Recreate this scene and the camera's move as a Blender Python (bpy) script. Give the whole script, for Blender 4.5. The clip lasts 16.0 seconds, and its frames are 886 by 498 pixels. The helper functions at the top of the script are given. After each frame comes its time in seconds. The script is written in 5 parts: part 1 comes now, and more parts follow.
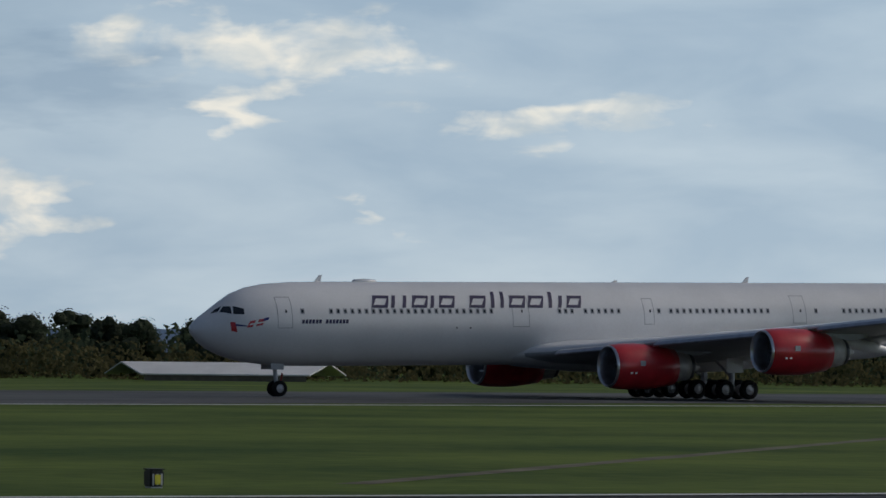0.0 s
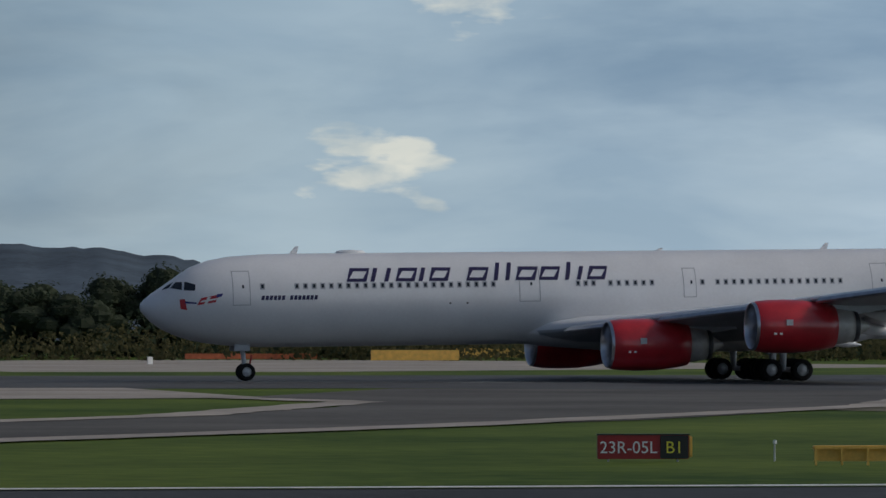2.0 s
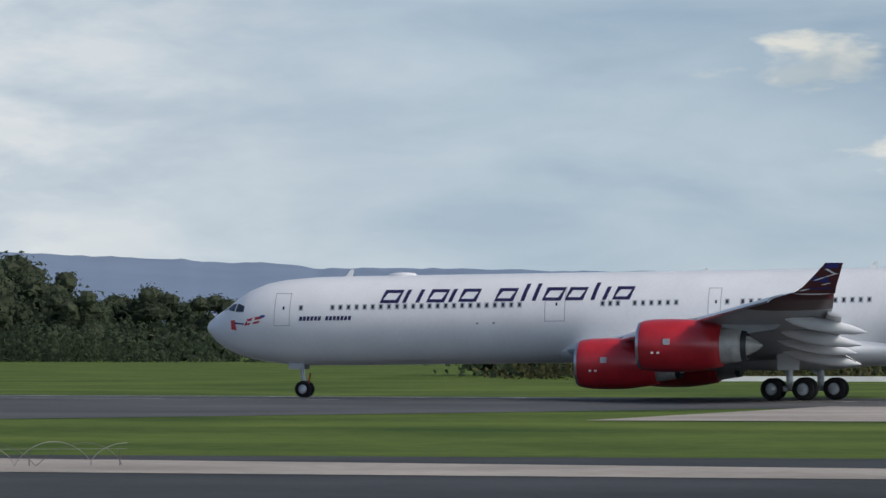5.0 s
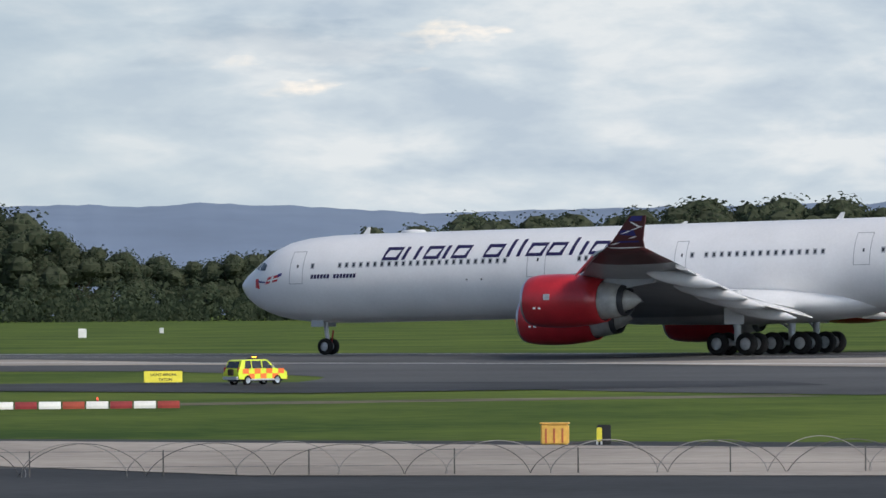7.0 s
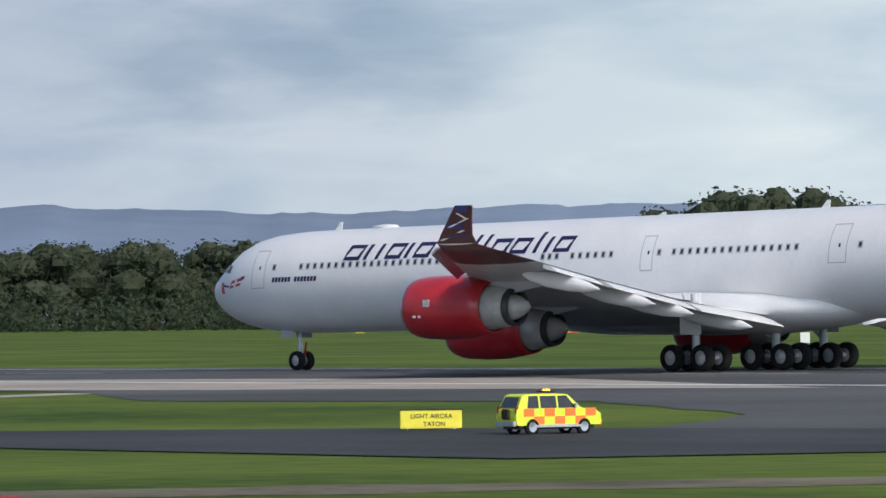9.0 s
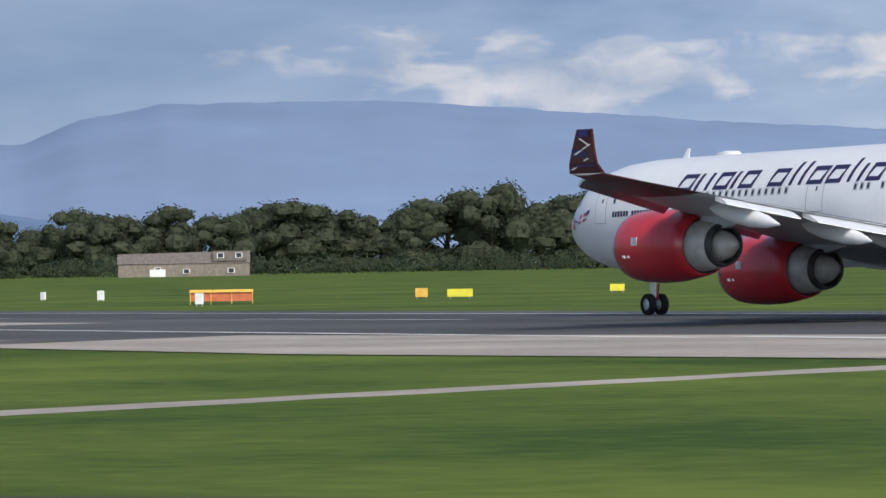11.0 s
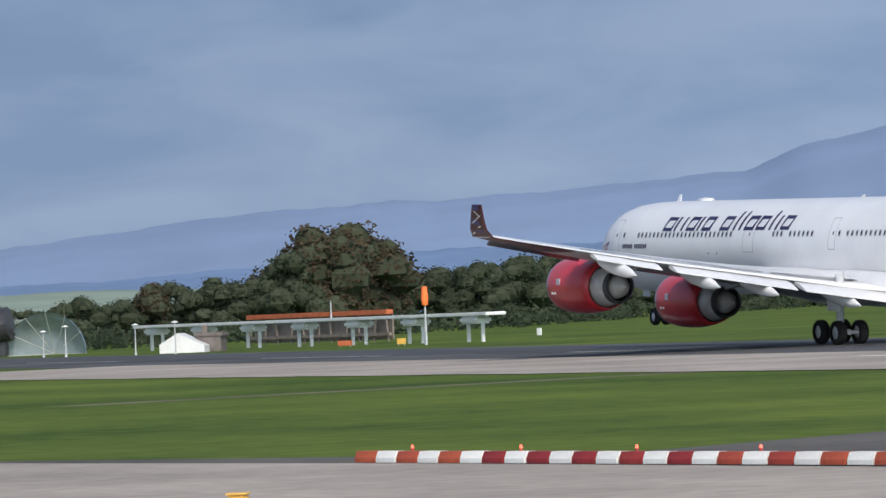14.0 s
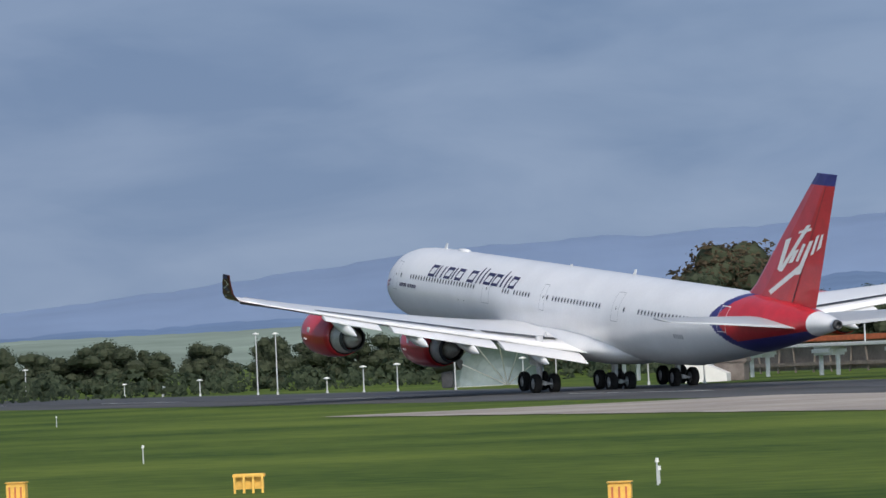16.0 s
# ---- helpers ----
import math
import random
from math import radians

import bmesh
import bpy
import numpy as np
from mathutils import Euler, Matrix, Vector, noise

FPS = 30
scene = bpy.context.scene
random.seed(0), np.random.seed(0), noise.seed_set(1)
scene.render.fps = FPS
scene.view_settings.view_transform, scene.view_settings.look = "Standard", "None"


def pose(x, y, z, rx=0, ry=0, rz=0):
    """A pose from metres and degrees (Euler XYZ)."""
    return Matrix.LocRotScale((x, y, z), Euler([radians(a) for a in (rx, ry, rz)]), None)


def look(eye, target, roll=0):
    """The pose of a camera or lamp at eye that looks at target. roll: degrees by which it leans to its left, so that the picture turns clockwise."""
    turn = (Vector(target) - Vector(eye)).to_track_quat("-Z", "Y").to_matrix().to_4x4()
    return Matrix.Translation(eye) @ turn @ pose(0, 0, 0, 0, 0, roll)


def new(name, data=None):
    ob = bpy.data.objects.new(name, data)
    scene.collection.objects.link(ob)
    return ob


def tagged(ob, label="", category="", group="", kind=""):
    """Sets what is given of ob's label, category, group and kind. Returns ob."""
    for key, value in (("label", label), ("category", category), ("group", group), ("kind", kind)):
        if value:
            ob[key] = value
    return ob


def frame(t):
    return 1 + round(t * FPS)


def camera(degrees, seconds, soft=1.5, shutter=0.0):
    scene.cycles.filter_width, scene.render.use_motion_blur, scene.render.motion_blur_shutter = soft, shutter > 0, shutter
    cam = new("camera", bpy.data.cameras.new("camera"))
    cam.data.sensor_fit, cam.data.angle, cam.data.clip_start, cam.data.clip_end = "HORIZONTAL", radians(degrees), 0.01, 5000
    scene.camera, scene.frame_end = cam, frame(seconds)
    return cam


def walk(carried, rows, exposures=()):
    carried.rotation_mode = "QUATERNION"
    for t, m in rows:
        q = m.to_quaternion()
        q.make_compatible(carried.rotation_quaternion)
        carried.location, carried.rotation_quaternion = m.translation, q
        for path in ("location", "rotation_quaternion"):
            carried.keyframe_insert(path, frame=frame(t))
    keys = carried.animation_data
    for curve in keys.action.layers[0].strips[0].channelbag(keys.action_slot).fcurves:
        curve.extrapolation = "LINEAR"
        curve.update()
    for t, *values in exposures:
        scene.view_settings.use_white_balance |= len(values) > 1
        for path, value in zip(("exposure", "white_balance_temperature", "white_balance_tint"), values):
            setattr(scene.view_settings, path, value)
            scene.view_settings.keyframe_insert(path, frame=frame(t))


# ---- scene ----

# ---- camera ----
cam = camera(10.54, 16.0, soft=1.5)
EYE_Z = 2.99
CAMERA_ROWS = [
    (0, 0, -294.19, -28.487, 1.266, 0.554),
    (0.5, -4.29, -293.74, -25.062, 1.451, 0.257),
    (1, -8.69, -293.34, -21.478, 1.459, 0.137),
    (1.5, -13.16, -292.91, -16.919, 1.224, -0.004),
    (2, -17.72, -292.99, -13.44, 1.01, 0.062),
    (2.5, -22.38, -293.97, -9.837, 0.931, -0.117),
    (3, -27.13, -295.62, -4.942, 0.878, -0.156),
    (3.5, -31.96, -297.79, 0.156, 0.812, -0.176),
    (4, -36.86, -300.16, 5.349, 1.336, -0.101),
    (4.2, -38.85, -300.87, 7.128, 1.444, -0.1),
    (4.7, -42.45, -301.79, 12.08, 1.355, -0.011),
    (5.25, -44.54, -300.25, 17.389, 1.131, 0.211),
    (5.8, -46.54, -296.56, 22.301, 0.907, 0.433),
    (6.3, -49.91, -291.78, 26.206, 0.818, 0.521),
    (6.5, -51.75, -284.85, 27.4, 0.774, 0.389),
    (7, -56.37, -266.67, 31.263, 0.72, -0.409),
    (7.5, -61.58, -248.65, 34.853, 0.66, -0.573),
    (8, -68.23, -231.11, 37.415, 0.835, -1.185),
    (8.2, -70.99, -224.13, 38.08, 0.987, -0.851),
    (8.7, -79.111, -207.075, 40.518, 0.911, -0.745),
    (9.25, -88.045, -188.315, 43.682, 0.721, -0.482),
    (9.8, -96.979, -169.555, 47.472, 0.531, -0.218),
    (10.3, -105.1, -152.5, 51.567, 0.455, -0.113),
    (10.5, -111.3, -148.29, 53.492, 0.35, -1.279),
    (10.75, -119.185, -143.73, 55.9, 0.22, -1.1),
    (11, -127.07, -139.17, 57.743, 0.14, -0.952),
    (11.5, -144.6, -138.96, 57.813, 0.587, -1.586),
    (12, -162.47, -138.81, 59.693, 0.888, -2.455),
    (12.5, -180.69, -138.68, 61.064, 0.703, -2.639),
    (13, -198.96, -138.57, 61.677, 0.629, -2.629),
    (13.5, -217.27, -138.51, 63.993, 0.773, -2.839),
    (14, -235.52, -138.46, 65.734, 0.717, -2.386),
    (14.5, -253.84, -138.43, 65.819, 0.778, -1.835),
    (15, -272.16, -138.41, 66.482, 1.205, -1.765),
    (15.5, -290.39, -138.39, 67.325, 1.438, -1.927),
    (16, -308.39, -138.36, 67.834, 1.257, -2.486),
]

EXPOSURES = [(0, -1.1), (1, -1.15), (2, -0.85), (2.5, -0.4), (3.5, 0.15), (4.2, 0.15), (6.3, 0.25), (8.2, 0.35), (10.3, 0.55), (13, 0.6), (16, 0.4)]
walk(cam, [(t, pose(x, y, EYE_Z, 90 + tilt, 0, pan) @ pose(0, 0, 0, 0, 0, roll)) for t, x, y, pan, tilt, roll in CAMERA_ROWS], EXPOSURES)
# the aircraft: seconds, place of the main gear along the runway, nose-up angle
AIRCRAFT_ROWS = [
    (0, 180.16, 0),
    (0.5, 153.46, -0),
    (1, 126.84, 0),
    (1.5, 100.02, -0),
    (2, 73.02, 0),
    (2.5, 45.74, -0),
    (3, 17.91, -0),
    (3.5, -10.59, -0),
    (4, -39.63, 0),
    (4.2, -51.26, -0),
    (4.7, -81.84, -0),
    (5.25, -116.35, -0),
    (5.8, -147.55, 0),
    (6.3, -169.35, 0),
    (6.5, -176.67, 0),
    (7, -193.82, 0),
    (7.5, -208.39, 0),
    (8, -220.72, 0),
    (8.2, -225.49, -0),
    (8.7, -235.3, -0),
    (9.25, -243.47, 0),
    (9.8, -253.46, 0),
    (10.3, -268.12, 0),
    (10.5, -275.09, 0),
    (11, -294.21, 0),
    (11.5, -321.22, -0),
    (12, -351.35, 0),
    (12.5, -381.88, 0),
    (13, -412.68, 0),
    (13.5, -443.92, 0.81),
    (14, -476.05, 2.31),
    (14.5, -509.06, 4.15),
    (15, -543.49, 5.4),
    (15.5, -579.82, 6.0),
    (16, -618.03, 5.9),
]

# ---- world and sun ----
world = bpy.data.worlds.new("sky")
scene.world = world
world.use_nodes = True
wn = world.node_tree.nodes
sky = wn.new("ShaderNodeTexSky")
sky.sky_type, sky.sun_disc = "NISHITA", False
SUN_EL, SUN_AZ = radians(36), math.atan2(0.95, -0.2)
sky.sun_elevation, sky.sun_rotation = SUN_EL, SUN_AZ
sky.air_density, sky.dust_density = 1.0, 2.0
wn["Background"].inputs[1].default_value = 0.1
world.node_tree.links.new(sky.outputs[0], wn["Background"].inputs[0])
sun = new("sun", bpy.data.lights.new("sun", "SUN"))
sun.data.energy, sun.data.angle, sun.data.color = 2.0, radians(12), (1, 0.95, 0.88)
sd = Vector((math.sin(SUN_AZ) * math.cos(SUN_EL), math.cos(SUN_AZ) * math.cos(SUN_EL), math.sin(SUN_EL)))
sun.matrix_world = look(sd * 100, (0, 0, 0))


# ---- materials ----
def mat(name, col, rough=0.6, metal=0.0, var=0.15, scale=3.0, bump=0.0, fine=None, coat=0.0, emit=None, col2=None, obj=False, detail=4, leafy=0.0):
    m = bpy.data.materials.new(name)
    m.use_nodes = True
    nt = m.node_tree
    b = nt.nodes["Principled BSDF"]
    b.inputs["Roughness"].default_value, b.inputs["Metallic"].default_value = rough, metal
    b.inputs["Coat Weight"].default_value = coat
    if rough >= 0.8:
        b.inputs["Specular IOR Level"].default_value = 0.12
    tc = nt.nodes.new("ShaderNodeTexCoord")
    n1, n2 = nt.nodes.new("ShaderNodeTexNoise"), nt.nodes.new("ShaderNodeTexNoise")
    n1.inputs["Scale"].default_value, n2.inputs["Scale"].default_value = scale, fine or scale * 9
    n1.inputs["Detail"].default_value = detail
    n2.inputs["Detail"].default_value = 3
    src = tc.outputs["Object"]
    nt.links.new(src, n1.inputs["Vector"])
    nt.links.new(src, n2.inputs["Vector"])
    add = nt.nodes.new("ShaderNodeMath")
    add.operation = "MULTIPLY_ADD"
    nt.links.new(n2.outputs["Fac"], add.inputs[0])
    add.inputs[1].default_value = 0.45
    nt.links.new(n1.outputs["Fac"], add.inputs[2])
    ramp = nt.nodes.new("ShaderNodeValToRGB")
    ramp.color_ramp.elements[0].position, ramp.color_ramp.elements[1].position = 0.53, 0.92
    c2 = col2 or [min(1, c * (1 + var)) for c in col]
    c1 = [c * (1 - var) for c in col]
    ramp.color_ramp.elements[0].color, ramp.color_ramp.elements[1].color = (*c1, 1), (*c2, 1)
    nt.links.new(add.outputs[0], ramp.inputs[0])
    out = ramp.outputs[0]
    if obj:
        oi = nt.nodes.new("ShaderNodeObjectInfo")
        hsv = nt.nodes.new("ShaderNodeHueSaturation")
        mr = nt.nodes.new("ShaderNodeMapRange")
        mr.inputs["To Min"].default_value, mr.inputs["To Max"].default_value = 1 - obj, 1 + obj
        nt.links.new(oi.outputs["Random"], mr.inputs["Value"])
        nt.links.new(mr.outputs[0], hsv.inputs["Value"])
        nt.links.new(out, hsv.inputs["Color"])
        mh = nt.nodes.new("ShaderNodeMapRange")
        mh.inputs["To Min"].default_value, mh.inputs["To Max"].default_value = 0.495, 0.52
        nt.links.new(oi.outputs["Random"], mh.inputs["Value"])
        nt.links.new(mh.outputs[0], hsv.inputs["Hue"])
        out = hsv.outputs[0]
    nt.links.new(out, b.inputs["Base Color"])
    if bump:
        bp = nt.nodes.new("ShaderNodeBump")
        bp.inputs["Strength"].default_value = bump
        bp.inputs["Distance"].default_value = 0.05
        nt.links.new(n2.outputs["Fac"], bp.inputs["Height"])
        nt.links.new(bp.outputs[0], b.inputs["Normal"])
    if emit:
        b.inputs["Emission Color"].default_value, b.inputs["Emission Strength"].default_value = (*emit[0], 1), emit[1]
    if leafy:
        tr, mx = nt.nodes.new("ShaderNodeBsdfTranslucent"), nt.nodes.new("ShaderNodeMixShader")
        mx.inputs[0].default_value = leafy
        nt.links.new(out, tr.inputs["Color"])
        nt.links.new(b.outputs[0], mx.inputs[1])
        nt.links.new(tr.outputs[0], mx.inputs[2])
        nt.links.new(mx.outputs[0], nt.nodes["Material Output"].inputs["Surface"])
    return m


WHITE = mat("aircraft_white", (0.77, 0.77, 0.78), 0.32, var=0.05, scale=0.35, fine=6, coat=0.35)
BELLY = mat("aircraft_grey", (0.4, 0.42, 0.45), 0.4, var=0.08, scale=0.5, fine=5)
RED = mat("aircraft_red", (0.5, 0.022, 0.03), 0.3, var=0.14, scale=0.8, fine=9, coat=0.3)
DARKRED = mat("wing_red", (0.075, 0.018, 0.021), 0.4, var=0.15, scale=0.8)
NAVY = mat("livery_navy", (0.022, 0.016, 0.075), 0.4, var=0.15, scale=2)
DKBLUE = mat("livery_blue", (0.03, 0.03, 0.17), 0.35, var=0.12, scale=1)
METAL = mat("bare_metal", (0.62, 0.62, 0.64), 0.28, 1.0, var=0.1, scale=2)
NOZZLE = mat("nozzle_metal", (0.5, 0.48, 0.45), 0.42, 0.2, var=0.15, scale=2, fine=14)
DARKMET = mat("dark_metal", (0.06, 0.06, 0.065), 0.5, 0.5, var=0.2, scale=3)
GEARGREY = mat("gear_grey", (0.5, 0.51, 0.53), 0.45, 0.2, var=0.15, scale=3)
GLASS = mat("cabin_window", (0.03, 0.035, 0.045), 0.12, var=0.2, scale=2)
WINGREY = mat("window_surround", (0.4, 0.41, 0.44), 0.4, var=0.12, scale=2)
RUBBER = mat("tyre_rubber", (0.016, 0.016, 0.017), 0.85, var=0.25, scale=6, bump=0.2)
LINE = mat("panel_line", (0.38, 0.39, 0.41), 0.5, var=0.1)
GRASS = mat("grass", (0.05, 0.104, 0.012), 0.95, var=0.32, scale=0.06, fine=0.9, bump=0.9, col2=(0.125, 0.168, 0.026), detail=9)
ASPHALT = mat("asphalt", (0.115, 0.108, 0.1), 0.85, var=0.28, scale=0.08, fine=1.6, bump=0.3, detail=8)
RUNWAY = mat("runway_asphalt", (0.09, 0.091, 0.093), 0.8, var=0.3, scale=0.05, fine=2.0, bump=0.3, detail=8)
APRON = mat("apron_asphalt", (0.05, 0.052, 0.056), 0.8, var=0.3, scale=0.12, fine=2.5, bump=0.2, detail=8)
CONCRETE = mat("pale_concrete", (0.36, 0.32, 0.28), 0.85, var=0.24, scale=0.1, fine=1.5, bump=0.2, detail=8)
DIRT = mat("bare_earth_path", (0.15, 0.135, 0.095), 0.95, var=0.4, scale=0.2, fine=2, detail=8)
PAINT = mat("marking_white", (0.62, 0.62, 0.6), 0.7, var=0.2, scale=0.3, fine=4, detail=8)
PINK = mat("faded_red_marking", (0.42, 0.2, 0.18), 0.8, var=0.3, scale=0.8, fine=5)
RUBBERMARK = mat("rubber_streak", (0.05, 0.05, 0.051), 0.75, var=0.35, scale=0.07, fine=1.1, detail=8)
LEAF = mat("leaves", (0.062, 0.084, 0.052), 0.9, var=0.25, scale=0.25, fine=2.2, col2=(0.095, 0.115, 0.07), obj=0.2, leafy=0.5)
LEAFCORE = mat("inner_foliage", (0.08, 0.095, 0.06), 0.95, var=0.3, scale=0.3, leafy=0.3)
AUTUMN = mat("russet_leaves", (0.1, 0.075, 0.05), 0.85, var=0.35, scale=0.3, fine=2, obj=0.2, leafy=0.45)
SCRUB = mat("scrub_leaves", (0.085, 0.09, 0.04), 0.9, var=0.35, scale=0.05, fine=0.5, col2=(0.17, 0.15, 0.075), leafy=0.5)
BARK = mat("bark", (0.07, 0.055, 0.04), 0.95, var=0.3, scale=3, bump=0.4)
# hills: the blue of distance haze is painted into these base colours
HILLNEAR = mat("wooded_hill_haze", (0.085, 0.11, 0.14), 1.0, var=0.3, scale=0.02, fine=0.25, detail=9)
HILLFAR = mat("moorland_hill_haze", (0.17, 0.22, 0.31), 1.0, var=0.12, scale=0.002, fine=0.012, detail=9)
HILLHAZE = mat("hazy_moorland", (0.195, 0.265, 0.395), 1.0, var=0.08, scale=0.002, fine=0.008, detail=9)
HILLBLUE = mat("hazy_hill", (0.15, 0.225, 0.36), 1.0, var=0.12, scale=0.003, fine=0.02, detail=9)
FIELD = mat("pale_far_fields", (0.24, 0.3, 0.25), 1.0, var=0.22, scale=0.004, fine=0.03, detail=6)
YELLOW = mat("yellow_paint", (0.78, 0.46, 0.09), 0.5, var=0.14, scale=2, fine=15)
ORANGE = mat("orange_paint", (0.5, 0.13, 0.05), 0.6, var=0.2, scale=2)
SIGNYEL = mat("sign_yellow", (0.78, 0.7, 0.06), 0.5, var=0.06, scale=2)
SIGNRED = mat("sign_red", (0.33, 0.02, 0.02), 0.5, var=0.1, scale=2)
SIGNBLACK = mat("sign_black", (0.015, 0.015, 0.015), 0.5, var=0.1, scale=2)
SIGNWHITE = mat("sign_white", (0.78, 0.78, 0.76), 0.5, var=0.05, scale=2)
HIVIS = mat("high_visibility_yellow", (0.72, 0.85, 0.05), 0.4, var=0.05, scale=2)
HIORANGE = mat("high_visibility_orange", (0.95, 0.2, 0.04), 0.4, var=0.05, scale=2)
BARRED = mat("barrier_red", (0.3, 0.03, 0.026), 0.6, var=0.25, scale=3, obj=0.25)
BARWHITE = mat("barrier_white", (0.74, 0.73, 0.7), 0.6, var=0.1, scale=3, obj=0.08)
AMBER = mat("amber_lamp", (0.9, 0.45, 0.05), 0.4, emit=((1, 0.5, 0.05), 3))
REDLAMP = mat("red_lamp", (0.8, 0.06, 0.04), 0.4, emit=((1, 0.12, 0.06), 1.5))
GREYPOLE = mat("galvanised_pole", (0.5, 0.51, 0.52), 0.5, 0.4, var=0.1, scale=4)
WIRE = mat("razor_wire", (0.1, 0.095, 0.09), 0.55, 0.5, var=0.3, scale=4)
WIREPALE = mat("bright_wire", (0.24, 0.23, 0.22), 0.5, 0.4, var=0.25, scale=4)
ROOFTILE = mat("roof_slate", (0.16, 0.14, 0.13), 0.8, var=0.2, scale=1, fine=5, bump=0.3)
BRICKWALL = mat("buff_brick_wall", (0.21, 0.18, 0.155), 0.85, var=0.2, scale=1, fine=6)
SHED = mat("shed_cladding", (0.7, 0.7, 0.69), 0.5, var=0.08, scale=0.4)
CURVEDGLASS = mat("glazed_roof", (0.35, 0.42, 0.47), 0.15, 0.3, var=0.15, scale=0.3)


# ---- helpers of the scene ----
def mesh_ob(name, verts, faces, material, parent=None, label="", smooth=False):
    me = bpy.data.meshes.new(name)
    me.from_pydata([tuple(map(float, v)) for v in verts], [], faces)
    for mm in (material if isinstance(material, (list, tuple)) else [material]):
        me.materials.append(mm)
    if smooth:
        me.polygons.foreach_set("use_smooth", [True] * len(me.polygons))
    me.update()
    ob = new(name, me)
    if parent:
        ob.parent = parent
    if label:
        tagged(ob, label)
    return ob


def part(name, bm, material, parent, label="", smooth=False):
    me = bpy.data.meshes.new(name)
    bmesh.ops.recalc_face_normals(bm, faces=bm.faces)
    bm.to_mesh(me)
    bm.free()
    me.materials.append(material)
    if smooth:
        me.polygons.foreach_set("use_smooth", [True] * len(me.polygons))
    ob = new(name, me)
    if parent:
        ob.parent = parent
    if label:
        tagged(ob, label)
    return ob


def empty(name, x, y, z=0.0, rz=0.0):
    e = new(name)
    e.matrix_basis = pose(x, y, z, 0, 0, rz)
    return e


def box(x0, x1, y0, y1, z0, z1, bevel=0.0, bm=None):
    bm = bm or bmesh.new()
    vs = bmesh.ops.create_cube(bm, size=1.0)["verts"]
    for v in vs:
        v.co = Vector(((x0 + x1) / 2 + v.co.x * (x1 - x0), (y0 + y1) / 2 + v.co.y * (y1 - y0), (z0 + z1) / 2 + v.co.z * (z1 - z0)))
    if bevel:
        es = {e for v in vs for e in v.link_edges}
        bmesh.ops.bevel(bm, geom=list(es), offset=bevel, segments=2, affect="EDGES")
    return bm


def tube(p0, p1, r0, r1=None, n=12, bm=None):
    bm = bm or bmesh.new()
    p0, p1 = Vector(p0), Vector(p1)
    d = p1 - p0
    m = Matrix.Translation((p0 + p1) / 2) @ d.to_track_quat("Z", "Y").to_matrix().to_4x4()
    bmesh.ops.create_cone(bm, cap_ends=True, segments=n, radius1=r0, radius2=r0 if r1 is None else r1, depth=d.length, matrix=m)
    return bm


def lathe(profile, axis="x", n=40, centre=(0, 0, 0), close=False):
    """Verts and faces of a turned body: profile of (along, radius)."""
    verts, faces = [], []
    for a, r in profile:
        for k in range(n):
            f = 2 * math.pi * k / n
            c, s = r * math.cos(f), r * math.sin(f)
            p = (a, c, s) if axis == "x" else (c, a, s) if axis == "y" else (c, s, a)
            verts.append((p[0] + centre[0], p[1] + centre[1], p[2] + centre[2]))
    m = len(profile)
    for i in range(m - (0 if close else 1)):
        j = (i + 1) % m
        for k in range(n):
            faces.append((i * n + k, i * n + (k + 1) % n, j * n + (k + 1) % n, j * n + k))
    return verts, faces


# ---- ground ----
def ground_sheet():
    xs = np.concatenate([np.linspace(-4800, -700, 14), np.linspace(-600, 400, 41), np.linspace(500, 4800, 14)])
    ys = np.concatenate([np.linspace(-3000, -500, 8), np.linspace(-400, 300, 29), np.linspace(400, 4800, 14)])
    verts = [(x, y, 0) for y in ys for x in xs]
    nx = len(xs)
    faces = [(j * nx + i, j * nx + i + 1, (j + 1) * nx + i + 1, (j + 1) * nx + i) for j in range(len(ys) - 1) for i in range(nx - 1)]
    return tagged(mesh_ob("ground", verts, faces, GRASS), "mown airfield grass running out to the trees", "grass", kind="structure")


ground_sheet()


def lerp_line(pts, x):
    return float(np.interp(x, [p[0] for p in pts], [p[1] for p in pts]))


def strip(name, far, near, z, material, label, cat, x0, x1, step=4.0, wobble=0.0):
    """A band between two lines y(x) along the runway, with an uneven edge where wobble is given."""
    n = max(2, int((x1 - x0) / step))
    verts, faces = [], []
    for i in range(n + 1):
        x = x0 + (x1 - x0) * i / n
        w = wobble * noise.noise((x * 0.31, z * 50, 0.5))
        verts += [(x, lerp_line(far, x), z), (x, lerp_line(near, x) + w, z)]
    for i in range(n):
        faces.append((2 * i, 2 * i + 1, 2 * i + 3, 2 * i + 2))
    ob = mesh_ob(name, verts, faces, material)
    return tagged(ob, label, cat, kind="structure")


def patch(name, pts, z, material, label, cat):
    """A paved patch with the given outline."""
    ob = mesh_ob(name, [(x, y, z) for x, y in pts], [tuple(range(len(pts)))], material)
    return tagged(ob, label, cat, kind="structure")


FAR = [(-1200, 12), (-60, 13), (-25, 15), (5, 20), (25, 40), (150, 42), (400, 60)]
NEAR = [(-1200, -26), (-560, -26), (-340, -36), (-300, -50), (-262, -50), (-230, -58), (-210, -74), (-192, -70), (-172, -86), (-163, -103), (-151, -112), (-127, -122), (-104, -70), (-90, -40), (40, -38), (65, -54), (104, -46), (160, -28), (400, -20)]
strip("runway", FAR, NEAR, 0.02, RUNWAY, "dark worn asphalt runway with pale edges", "runway", -1200, 400, wobble=0.8)
